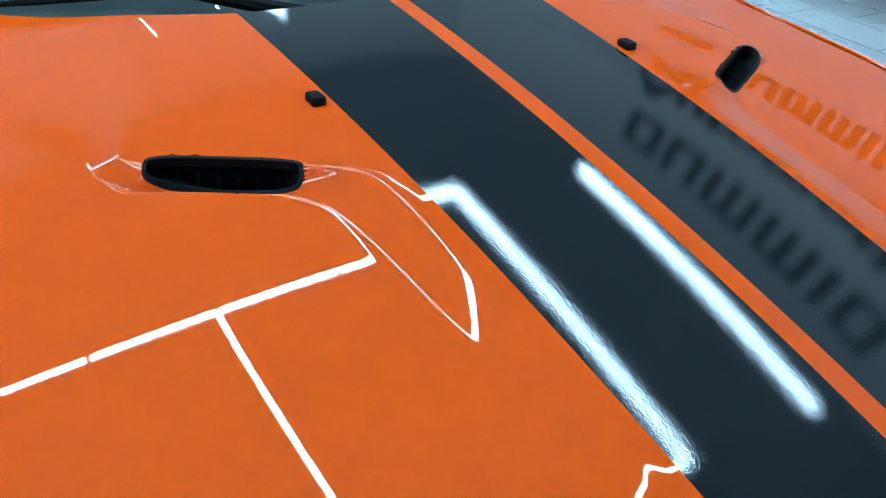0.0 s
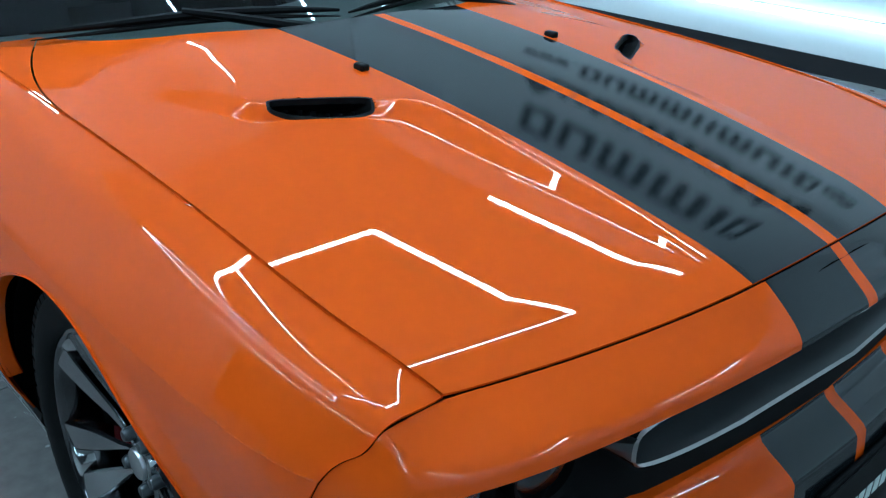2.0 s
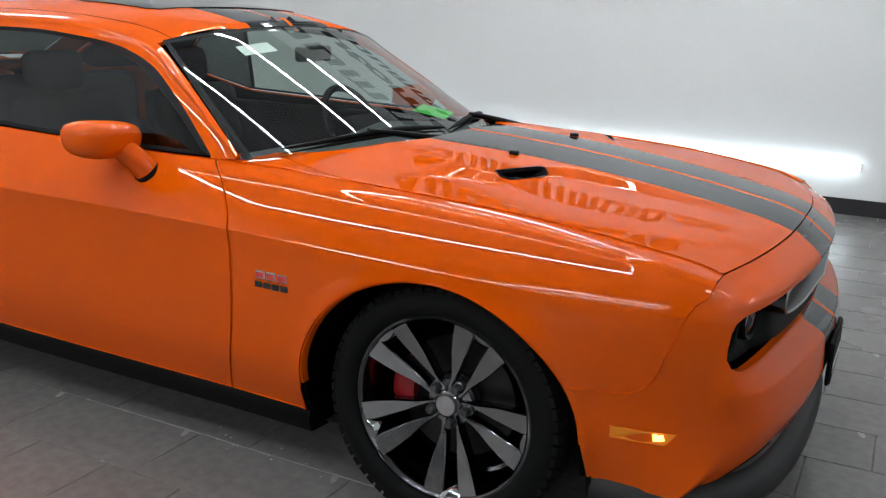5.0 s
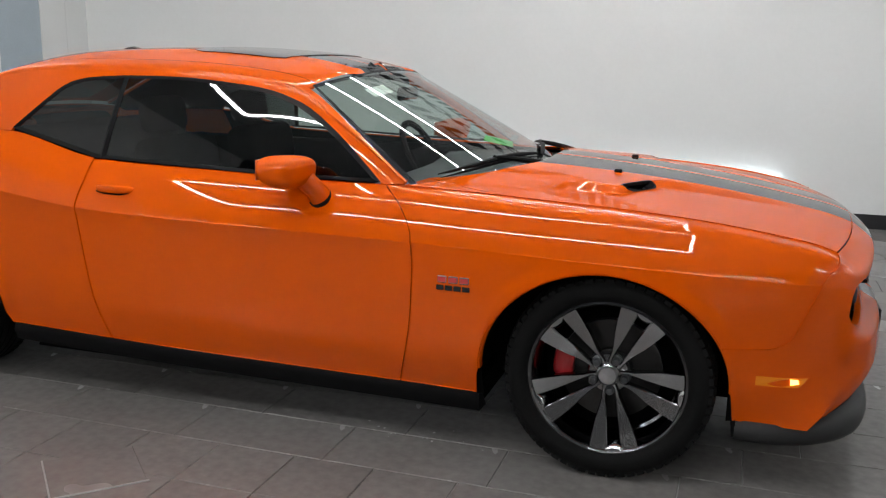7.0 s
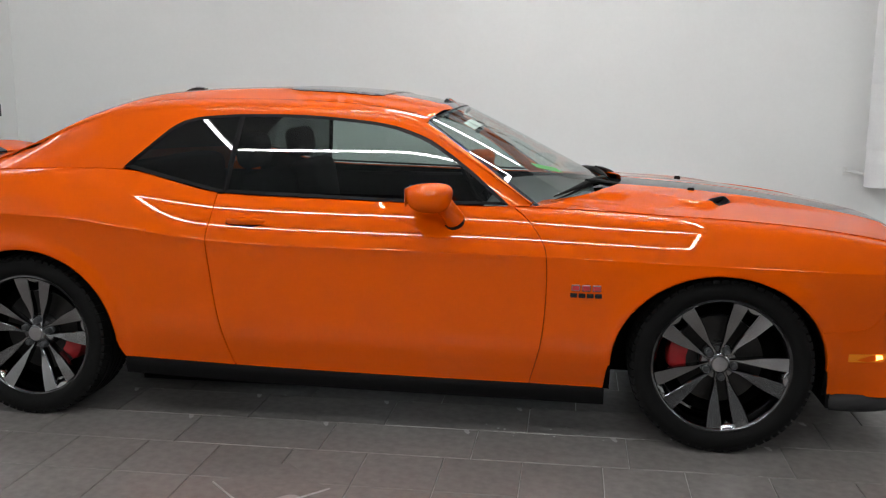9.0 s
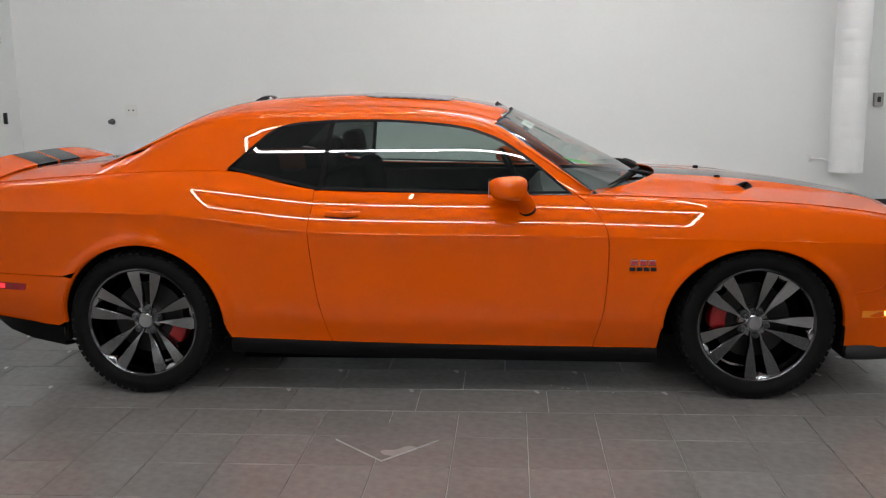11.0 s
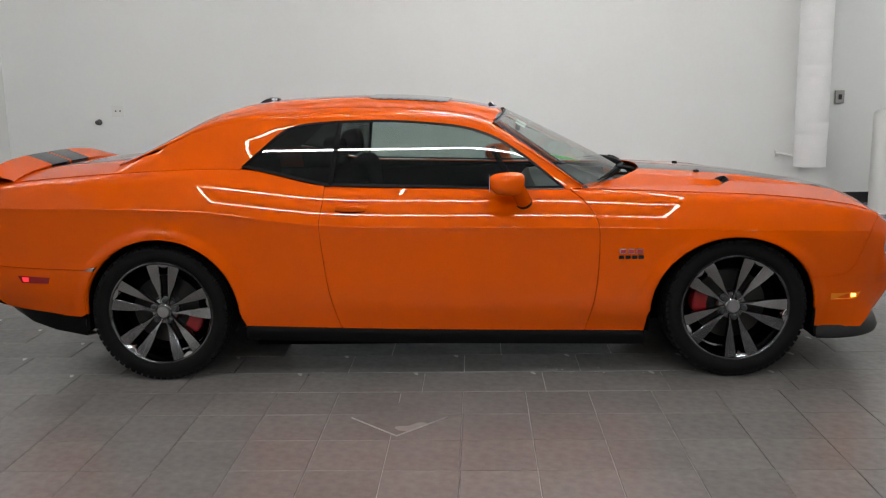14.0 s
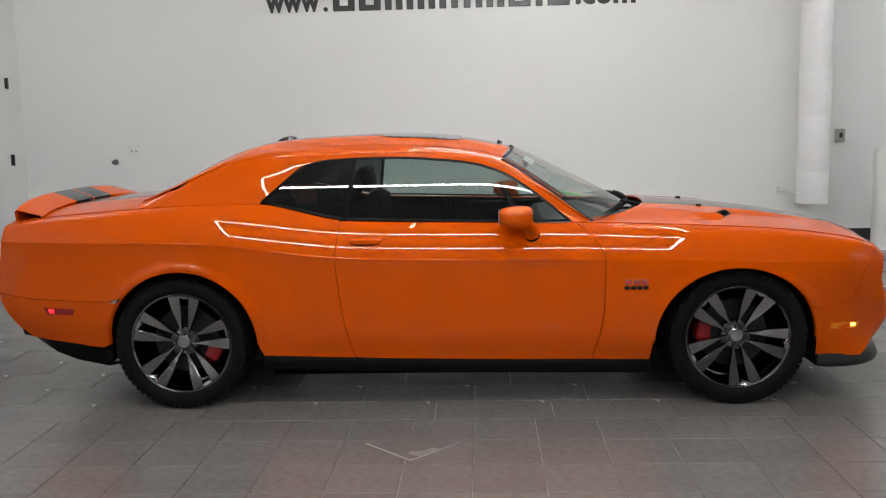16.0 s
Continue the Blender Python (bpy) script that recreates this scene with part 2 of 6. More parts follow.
def spline(vals, v, breaks=()):
    """A curve through values at 0, 1, 2 ..., with kinks at the breaks."""
    n = len(vals) - 1
    i = min(max(int(math.floor(v)), 0), n - 1)
    t = v - i

    def slope(k, side):
        if k == 0:
            return vals[1] - vals[0]
        if k == n:
            return vals[n] - vals[n - 1]
        if k in breaks:
            return vals[k + 1] - vals[k] if side > 0 else vals[k] - vals[k - 1]
        return 0.5 * (vals[k + 1] - vals[k - 1])

    a, b, m0, m1 = vals[i], vals[i + 1], slope(i, 1), slope(i + 1, -1)
    return ((1 + 2 * t) * (1 - t) ** 2 * a + t * (1 - t) ** 2 * m0 + t * t * (3 - 2 * t) * b + t * t * (t - 1) * m1)


def smoothstep(a, b, x):
    t = min(max((x - a) / (b - a), 0.0), 1.0)
    return t * t * (3 - 2 * t)


def dense(poly, step=0.03):
    out = []
    for (a, b), (c, d) in zip(poly, poly[1:] + poly[:1]):
        n = max(1, int(math.ceil(math.hypot(c - a, d - b) / step)))
        out += [(a + (c - a) * k / n, b + (d - b) * k / n) for k in range(n)]
    return out


def inset(poly, d):
    """The outline moved inwards by d."""
    area = sum(a[0] * b[1] - b[0] * a[1] for a, b in zip(poly, poly[1:] + poly[:1]))
    s = 1.0 if area > 0 else -1.0
    out, n = [], len(poly)
    for i in range(n):
        p0, p1, p2 = Vector(poly[i - 1]), Vector(poly[i]), Vector(poly[(i + 1) % n])
        e1, e2 = (p1 - p0), (p2 - p1)
        if e1.length < 1e-9 or e2.length < 1e-9:
            out.append(tuple(p1))
            continue
        e1.normalize(), e2.normalize()
        n1, n2 = Vector((-e1.y, e1.x)) * s, Vector((-e2.y, e2.x)) * s
        b = n1 + n2
        b = b / max(b.length_squared / 2.0, 0.35)
        out.append(tuple(p1 + b * d))
    return out


def panel(poly, us, vs, mapping, lip=0.012, lines=(), cls=None, drop=None, eps=0.004, normal=None):
    """Cut an outline of the (u, v) plane into a fine net and lay it on a surface: vertices, faces, normals, classes."""
    bm = bmesh.new()
    f = bm.faces.new([bm.verts.new((a, b, 0)) for a, b in poly])
    f.normal_update()
    bmesh.ops.triangulate(bm, faces=[f])
    cuts = [((u, 0, 0), (1, 0, 0)) for u in us] + [((0, v, 0), (0, 1, 0)) for v in vs] + list(lines)
    for co, no in cuts:
        bmesh.ops.bisect_plane(bm, geom=bm.verts[:] + bm.edges[:] + bm.faces[:], plane_co=co, plane_no=no, dist=1e-7)
    if drop:
        gone = [f for f in bm.faces if any(drop(*v.co.xy) for v in f.verts)]
        bmesh.ops.delete(bm, geom=gone, context="FACES")
    V, N, F, C = [], [], [], []
    index = {}
    for v in bm.verts:
        a, b = v.co.x, v.co.y
        p = Vector(mapping(a, b))
        if normal:
            n = Vector(normal(a, b))
        else:
            du = Vector(mapping(a + eps, b)) - Vector(mapping(a - eps, b))
            dv = Vector(mapping(a, b + eps)) - Vector(mapping(a, b - eps))
            n = du.cross(dv).normalized()
        index[v] = len(V)
        V.append(p)
        N.append(n)
    for f in bm.faces:
        F.append([index[v] for v in f.verts])
        C.append(cls(*f.calc_center_median().xy) if cls else 0)
    # face orientation from the plane's own sense
    for k, f in enumerate(bm.faces):
        if f.normal.z < 0:
            F[k].reverse()
    if lip:
        edges = [e for e in bm.edges if len(e.link_faces) == 1]
        twin = {}
        for e in edges:
            for v in e.verts:
                if v not in twin:
                    i = index[v]
                    V += [V[i].copy(), V[i] - N[i] * lip]
                    N += [Vector((0, 0, 0)), Vector((0, 0, 0))]
                    twin[v] = (len(V) - 2, len(V) - 1)
        for e in edges:
            a, b = e.verts
            fl = [v for v in e.link_faces[0].verts]
            if e.link_faces[0].normal.z < 0:
                fl.reverse()
            ia = fl.index(a)
            if fl[(ia + 1) % len(fl)] is b:
                a, b = b, a
            F.append([twin[a][0], twin[b][0], twin[b][1], twin[a][1]])
            C.append(0)
    bm.free()
    return V, F, N, C


def mirrored(data):
    V, F, N, C = data
    return ([Vector((v.x, -v.y, v.z)) for v in V], [f[::-1] for f in F], [Vector((n.x, -n.y, n.z)) for n in N], list(C))


def outward(data, centre):
    """Turn faces and normals away from a point inside the car."""
    V, F, N, C = data
    score = sum((V[f[0]] - Vector(centre)).dot(N[f[0]]) for f in F[::7])
    if score < 0:
        N = [-n for n in N]
    f = F[0]
    fn = (V[f[1]] - V[f[0]]).cross(V[f[2]] - V[f[0]])
    tot = sum(((V[f[1]] - V[f[0]]).cross(V[f[2]] - V[f[1]])).dot(N[f[0]]) for f in F if N[f[0]].length > 0.5)
    if tot < 0:
        F = [f[::-1] for f in F]
    return V, F, N, C


def join(*datas):
    V, F, N, C = [], [], [], []
    for d in datas:
        o = len(V)
        V += d[0]
        F += [[i + o for i in f] for f in d[1]]
        N += d[2]
        C += d[3]
    return V, F, N, C


def pick(data, k):
    """The faces of one class, with their own vertices."""
    V, F, N, C = data
    F2 = [f for f, c in zip(F, C) if c == k]
    used = sorted({i for f in F2 for i in f})
    at = {i: j for j, i in enumerate(used)}
    return [V[i] for i in used], [[at[i] for i in f] for f in F2], [N[i] for i in used], [0] * len(F2)


def shell(name, data, mats, parent, label=""):
    V, F, N, C = data
    me = bpy.data.meshes.new(name)
    me.from_pydata([tuple(v) for v in V], [], F)
    for p in me.polygons:
        p.use_smooth = True
    me.polygons.foreach_set("material_index", C)
    me.normals_split_custom_set_from_vertices([tuple(n) for n in N])
    me.update()
    return link_mesh(name, me, mats, parent, label)


def frange(a, b, step, off=0.0013):
    n = int(math.ceil((b - a) / step))
    return [a + off + (b - a) * k / n for k in range(n + 1)]


INSIDE = (0.0, 0.0, 0.62)

# ---- the room ----
WALL_Y = 4.62


def slab(name, lo, hi, mat, label, category="wall", bevel=0.0):
    bm = bmesh.new()
    box(bm, lo, hi, bevel)
    return tagged(part(name, bm, mat), label, category, kind="structure")


CEIL = 5.3
slab("wall_north", (-5.05, WALL_Y, 0), (3.98, WALL_Y + 0.2, CEIL), WALLPAINT, "smooth white painted showroom wall behind the car")
slab("wall_north_recess", (3.98, WALL_Y + 0.9, 0), (8.2, WALL_Y + 1.1, CEIL), WALLPAINT, "white painted wall set back beside the wrapped pipe")
slab("wall_return", (3.78, WALL_Y + 0.2, 0), (3.98, WALL_Y + 0.9, CEIL), WALLPAINT, "short white return wall at the recess")
slab("wall_west", (-5.25, -9.0, 0), (-5.05, WALL_Y + 0.2, CEIL), WALLPAINT, "white painted side wall with a flush door")
slab("wall_east", (8.2, -9.0, 0), (8.4, WALL_Y + 1.1, CEIL), WALLPAINT, "plain white wall closing the showroom")
slab("wall_south", (-5.25, -9.2, 0), (8.4, -9.0, CEIL), DARKWALL, "plain dark grey wall behind the camera")
slab("ceiling", (-5.25, -9.2, CEIL), (8.4, WALL_Y + 1.1, CEIL + 0.15), CEILPAINT, "high dark grey painted showroom ceiling", "ceiling")
slab("baseboard", (-5.05, WALL_Y - 0.012, 0), (3.98, WALL_Y - 0.001, 0.125), BASEBLACK, "black tile base along the white wall", "baseboard", 0.002)
slab("baseboard_recess", (3.99, WALL_Y + 0.888, 0), (8.2, WALL_Y + 0.899, 0.125), BASEBLACK, "black tile base in the recess", "baseboard", 0.002)

floor = slab("floor", (-5.25, -9.2, -0.12), (8.4, WALL_Y + 1.1, -0.006), GROUT, "grey grout bed under the floor tiles", "floor")

# ---- ceiling lights ----
XA, XB, BAY = -0.30, 1.78, 1.22
TUBES = []
Y1, Y2, YB, X0, X1 = 1.30, 2.27, -2.25, -1.87, 1.79
for y in (Y2, Y1, 0.0):
    TUBES += [((XA + 1.04 * k, y), (XA + 1.04 * (k + 1), y)) for k in (0, 1)]
for x in (XA, XB):
    TUBES += [((x, p), (x, q)) for p, q in ((Y1, Y1 / 2), (Y1 / 2, 0.0), (0.0, -0.61), (-0.61, -1.22))]
TUBES += [((XA, -1.22), (XA, -1.64))]
for y in (YB, YB - BAY):
    TUBES += [((X0 + BAY * k, y), (X0 + BAY * (k + 1), y)) for k in range(3)]
for x in (X0, X1):
    TUBES += [((x, YB - BAY + BAY / 2 * k), (x, YB - BAY + BAY / 2 * (k + 1))) for k in (0, 1)]
# pair added as fill to brighten the left end of the wall
TUBES += [((-4.5, y), (-3.28, y)) for y in (0.5, 1.5)]
# fill rows added ahead of the car to brighten its nose
for y in (3.0, 0.9, -1.2, -3.6):
    TUBES += [((4.9 + BAY * k, y), (4.9 + BAY * (k + 1), y)) for k in (0, 1)]
# fill rows added on the camera's side to brighten flank and floor
for y in (-7.0, -8.2):
    TUBES += [((-4.6 + 2.3 * k, y), (-2.3 + 2.3 * k, y)) for k in range(4)]
TUBE_Z = 3.3


def ceiling_tube(a, b):
    """A slim LED batten between two points under the ceiling."""
    A, B = Vector((*a, TUBE_Z)), Vector((*b, TUBE_Z))
    d = (B - A)
    ang = math.atan2(d.y, d.x)
    m = Matrix.Translation((A + B) / 2) @ Matrix.Rotation(ang, 4, "Z")
    L = d.length / 2
    lamp = empty("ceiling_light", "slim white LED tube below the ceiling, lit; outer rows added as fill", "ceiling light", "LED tubes")
    bm = bmesh.new()
    box(bm, (-L + 0.004, -0.014, 0.034), (L - 0.004, 0.014, 0.056), 0.004, 1, m)
    part("housing", bm, WHITEPLASTIC, lamp, "white metal tube housing")
    bm = bmesh.new()
    box(bm, (-L + 0.006, -0.0125, -0.008), (L - 0.006, 0.0125, 0.032), 0.009, 2, m)
    part("diffuser", bm, TUBE, lamp, "glowing white diffuser")
    for s in (-0.8, 0.8):
        bm = bmesh.new()
        tube_path(bm, [m @ Vector((s * L, 0, 0.05)), m @ Vector((s * L, 0, CEIL - TUBE_Z))], 0.004, 6)
        part("hanger", bm, METAL, lamp)


for a, b in TUBES:
    ceiling_tube(a, b)

# ---- the car: its surfaces ----
# side surface: rows from the shoulder edge (0) over the crease (3) to the sill (7)
top_w = fair([-2.55, -2.3, -2.0, -1.7, -1.4, -1.03, -0.8, -0.593, 0.0, 0.45, 0.64, 0.78, 0.93, 1.1, 1.5, 1.75, 1.93, 2.05, 2.164, 2.3],
             [0.70, 0.755, 0.79, 0.805, 0.815, 0.822, 0.838, 0.851, 0.847, 0.840, 0.826, 0.812, 0.804, 0.801, 0.802, 0.802, 0.799, 0.787, 0.758, 0.715])
top_z = fair([-2.55, -2.3, -2.0, -1.7, -1.4, -1.2, -1.03, -0.8, -0.593, 0.0, 0.5, 0.72, 0.93, 1.2, 1.42, 1.60, 1.76, 1.90, 2.02, 2.10, 2.165, 2.3],
              [0.97, 1.03, 1.058, 1.078, 1.092, 1.096, 1.096, 1.047, 1.001, 0.983, 0.969, 0.967, 0.957, 0.945, 0.934, 0.922, 0.908, 0.892, 0.874, 0.858, 0.841, 0.80])
top_base = flowing(top_z, 0.95, 2.22, 0.95, 1.25)


def top_z(x):
    """Height of the shoulder's upper edge; it drops a little towards the nose."""
    return top_base(x) - 0.85 * max(0.0, x - 2.0545) ** 2


crease_w = fair([-2.55, -2.42, -2.3, -2.1, -1.8, -1.47, -0.6, 0.1, 0.77, 1.47, 1.8, 2.045, 2.13, 2.216, 2.3],
                 [0.79, 0.855, 0.89, 0.928, 0.955, 0.963, 0.966, 0.954, 0.943, 0.952, 0.947, 0.933, 0.905, 0.861, 0.79])
crease_z = fair([-2.5, -1.78, -1.24, -0.95, -0.62, -0.3, 0.74, 1.43, 2.0, 2.2],
                 [0.922, 0.917, 0.899, 0.862, 0.821, 0.807, 0.790, 0.771, 0.754, 0.747])
sill_z = fair([-2.5, -2.33, -1.9, -1.03, 1.0, 1.86, 2.3], [0.42, 0.386, 0.34, 0.292, 0.245, 0.25, 0.25])
sill_w = fair([-2.5, -2.2, -1.9, -1.0, -0.5, 0.73, 1.0, 1.9], [0.74, 0.82, 0.875, 0.90, 0.897, 0.868, 0.875, 0.885])
ARCHES = ((-1.457, 0.36, 0.408, 0.400), (1.455, 0.355, 0.424, 0.383))


def side_rows(x):
    """The rows below the crease, and the shoulder's curve above it."""
    w0, z0, w3, z3, w7, z7 = top_w(x), top_z(x), crease_w(x), crease_z(x), sill_w(x), sill_z(x)
    k = smoothstep(0.45, 1.15, x)
    # an even arc rises from the crease; above it the shoulder rolls over to its edge
    n3, turn = radians(20), 1.73 + 0.25 * k
    arc = (0.80 + 0.05 * k) * (z0 - z3)
    nq = n3 + turn * arc
    wq, zq = w3 - (math.cos(n3) - math.cos(nq)) / turn, z3 + (math.sin(nq) - math.sin(n3)) / turn
    chord, lean = math.hypot(wq - w0, z0 - zq), math.atan2(wq - w0, z0 - zq)
    n0 = min(2 * lean - nq, radians(81))
    f = smoothstep(0.6, 1.05, x)
    a, b = (0.38 + 0.17 * f) * chord, (0.38 - 0.06 * f) * chord
    roll = ((w0, z0), (w0 + a * math.sin(n0), z0 - a * math.cos(n0)), (wq - b * math.sin(nq), zq + b * math.cos(nq)), (wq, zq))
    shoulder = (roll, n3, turn, arc, w3, z3)
    W = [w3, w3 - 0.010 + 0.013 * k, w3 - 0.022 + 0.022 * k, w3 - 0.034 + 0.018 * k, w7]
    Z = [z3, z3 - 0.055, z3 - 0.42 * (z3 - z7), z3 - 0.74 * (z3 - z7), z7]
    return shoulder, W, Z


def flank(x, v, rows=None):
    """Half width and height of the flank, without the arch lips."""
    sh, W, Z = rows or side_rows(x)
    roll, n3, turn, arc, w3, z3 = sh
    if v < 1.5:
        t = v / 1.5
        c = ((1 - t) ** 3, 3 * t * (1 - t) ** 2, 3 * t * t * (1 - t), t ** 3)
        return sum(c[k] * roll[k][0] for k in range(4)), sum(c[k] * roll[k][1] for k in range(4))
    if v < 3.0:
        n = n3 + turn * arc * (3.0 - v) / 1.5
        return w3 - (math.cos(n3) - math.cos(n)) / turn, z3 + (math.sin(n) - math.sin(n3)) / turn
    return spline(W, v - 3.0), spline(Z, v - 3.0)


def flare(x, z):
    """The lip that stands out round the wheel arches."""
    out = 0.0
    for cx, cz, ra, rb in ARCHES:
        q = math.hypot((x - cx) / ra, (z - cz) / rb)
        if 0.8 < q < 1.2:
            zc = crease_z(x)
            out += 0.011 * (1 - smoothstep(1.025, 1.15, q)) * smoothstep(zc, zc - 0.13, z)
    return out


def side(x, v):
    """The right flank: along the car and down its rows."""
    w, z = flank(x, v)
    tuck = 0.055 * smoothstep(1.60, 1.95, x) * smoothstep(0.80, 0.42, z)
    return (x, -w - flare(x, z) + tuck, z)


def side_v(x, z):
    rows = side_rows(x)
    lo, hi = 0.0, 7.0
    for _ in range(26):
        mid = (lo + hi) / 2
        if flank(x, mid, rows)[1] > z:
            lo = mid
        else:
            hi = mid
    return (lo + hi) / 2


# upper body: rows from the belt (0) over the roof edge (4) to the middle of the roof (7)
edge_w = fair([-1.75, -1.57, -1.4, -1.25, -1.07, -0.8, -0.5, -0.25, 0.0, 0.25, 0.36, 0.48, 0.6, 0.72],
               [0.70, 0.67, 0.655, 0.652, 0.655, 0.664, 0.668, 0.668, 0.665, 0.648, 0.683, 0.722, 0.762, 0.80])
edge_z = fair([-1.75, -1.57, -1.4, -1.25, -1.07, -0.8, -0.5, -0.25, 0.0, 0.25, 0.36, 0.48, 0.6, 0.72],
               [1.10, 1.172, 1.252, 1.318, 1.358, 1.375, 1.376, 1.370, 1.352, 1.307, 1.231, 1.15, 1.062, 0.975])
mid_z = fair([-1.75, -1.57, -1.4, -1.25, -1.07, -0.8, -0.5, -0.25, 0.0, 0.25, 0.40],
              [1.125, 1.21, 1.30, 1.368, 1.416, 1.438, 1.446, 1.440, 1.421, 1.377, 1.335])


def upper_rows(x):
    wb, zb, we, ze, zc = top_w(x) + 0.0, top_z(x), edge_w(x), edge_z(x), mid_z(min(x, 0.40))
    if x > 0.25:
        zc = ze + (zc - ze) * max(0.0, 1 - (x - 0.25) / 0.25) + 0.02
    h = ze - zb
    s = min(1.0, h / 0.25)
    w3, z3 = we + 0.042 * s, ze - 0.036 * s
    W = [wb, wb + 0.36 * (w3 - wb) + 0.008 * s, wb + 0.72 * (w3 - wb) + 0.008 * s, w3, we, 0.64 * we, 0.33 * we, 0.0]
    Z = [zb, zb + 0.36 * (z3 - zb), zb + 0.72 * (z3 - zb), z3, ze, ze + 0.74 * (zc - ze), ze + 0.94 * (zc - ze), zc]
    return W, Z


def upper(x, v):
    W, Z = upper_rows(x)
    return (x, -spline(W, v), spline(Z, v))


def upper_v(x, z):
    Z = upper_rows(x)[1]
    lo, hi = 0.0, 4.0
    for _ in range(26):
        mid = (lo + hi) / 2
        if spline(Z, mid) < z:
            lo = mid
        else:
            hi = mid
    return (lo + hi) / 2


# hood: a gentle dome, a raised middle and the seam line at its sides
hood_mid = fair([0.80, 1.1, 1.4, 1.68, 2.0, 2.16, 2.27], [1.036, 1.022, 1.003, 0.973, 0.917, 0.888, 0.866])
hood_mid = flowing(hood_mid, 0.80, 2.27, 0.5, 0.75)
bulge_edge = pchip([0.8, 1.1, 1.40, 1.46, 1.52, 1.60, 1.85, 2.08, 2.3], [0.56, 0.56, 0.572, 0.55, 0.42, 0.345, 0.318, 0.288, 0.262])
bulge_width = pchip([0.8, 1.46, 1.52, 1.60, 1.85, 2.08, 2.3], [0.024, 0.024, 0.030, 0.049, 0.041, 0.032, 0.022])


def ramp(a, b, x, r=0.22):
    """A straight slope from 0 to 1 with rounded ends."""
    t = (x - a) / (b - a)
    g = 1.0 / (1.0 - r)
    if t <= 0:
        return 0.0
    if t >= 1:
        return 1.0
    if t < r:
        return g * t * t / (2 * r)
    if t > 1 - r:
        return 1 - g * (1 - t) ** 2 / (2 * r)
    return g * (t - r / 2)


def bulge_soft(x):
    return bulge_width(x) + 0.135 * smoothstep(1.43, 1.12, x)


def bulge_mid(x):
    """Middle of the slope between the raised centre and the hood's flat side."""
    return bulge_edge(x) - (bulge_width(x) - 0.024)


def hood_z(x, y):
    w = abs(y)
    zs = top_base(x)
    zm = hood_mid(x) - 0.006
    lift = 0.022 * (1 - smoothstep(1.55, 2.26, x))
    t = min(w / top_w(x), 1.15)
    base = zs + (zm - lift - zs) * (1 - t ** 2.0)
    e = bulge_mid(x)
    soft = bulge_soft(x)
    roll = max(0.0, x - (front_edge(y) - 0.11))
    crown = 0.004 * (1 - (min(w, 0.27) / 0.27) ** 2)
    return base + crown + lift * (1 - ramp(e - soft, e + soft, w)) - 0.85 * roll * roll


def front_edge(y):
    return 2.266 - 0.102 * (abs(y) / 0.76) ** 2.2


rear_edge = pchip([0.0, 0.15, 0.25, 0.35, 0.47, 0.59, 0.64, 0.67], [1.10, 1.095, 1.08, 1.045, 0.985, 0.885, 0.81, 0.75])


def hood_side(x):
    """Half width of the hood's side seam, rounded in at the rear corner."""
    return top_w(x) - 0.0035 if x > 1.2 else 0.7965 - 0.642 * (1.2 - x) ** 2


def stripe_w(x):
    return 0.270 + (x - 1.1) * (0.230 - 0.270) / (2.27 - 1.1)


# nose: plan curves from the fender seam (0) to the middle (7), by height
NOSE = {
    0.875: ((1.80, 0.80), (2.02, 0.80), (2.12, 0.79), (2.164, 0.762), (2.19, 0.66), (2.223, 0.45), (2.252, 0.22), (2.262, 0.0)),
    0.824: ((1.80, 0.90), (2.02, 0.855), (2.12, 0.83), (2.18, 0.79), (2.225, 0.68), (2.272, 0.46), (2.302, 0.22), (2.312, 0.0)),
    0.775: ((1.80, 0.944), (2.02, 0.928), (2.12, 0.898), (2.20, 0.855), (2.262, 0.73), (2.312, 0.48), (2.340, 0.23), (2.350, 0.0)),
    0.70: ((1.80, 0.943), (2.02, 0.930), (2.12, 0.903), (2.208, 0.862), (2.268, 0.74), (2.314, 0.48), (2.340, 0.23), (2.350, 0.0)),
    0.60: ((1.80, 0.936), (2.02, 0.928), (2.12, 0.895), (2.212, 0.853), (2.252, 0.75), (2.288, 0.48), (2.308, 0.23), (2.315, 0.0)),
    0.545: ((1.80, 0.930), (2.02, 0.922), (2.12, 0.882), (2.225, 0.838), (2.300, 0.728), (2.352, 0.48), (2.378, 0.23), (2.386, 0.0)),
    0.45: ((1.80, 0.922), (2.02, 0.870), (2.12, 0.835), (2.222, 0.795), (2.305, 0.72), (2.360, 0.47), (2.386, 0.23), (2.394, 0.0)),
    0.34: ((1.80, 0.905), (2.00, 0.860), (2.09, 0.832), (2.180, 0.785), (2.265, 0.70), (2.325, 0.46), (2.355, 0.23), (2.362, 0.0)),
    0.24: ((1.80, 0.890), (1.98, 0.848), (2.05, 0.820), (2.110, 0.78), (2.185, 0.69), (2.245, 0.45), (2.275, 0.22), (2.282, 0.0)),
}
_zs = sorted(NOSE)
nose_x = [pchip(_zs, [NOSE[z][k][0] for z in _zs]) for k in range(8)]
nose_w = [pchip(_zs, [NOSE[z][k][1] for z in _zs]) for k in range(8)]


def nose_raw(s, z):
    return (spline([f(z) for f in nose_x], s), -spline([f(z) for f in nose_w], s), z)


def hood_line(w):
    """Height of the fascia's top edge at the hood seam."""
    return hood_z(front_edge(w) + 0.003, w) - 0.001


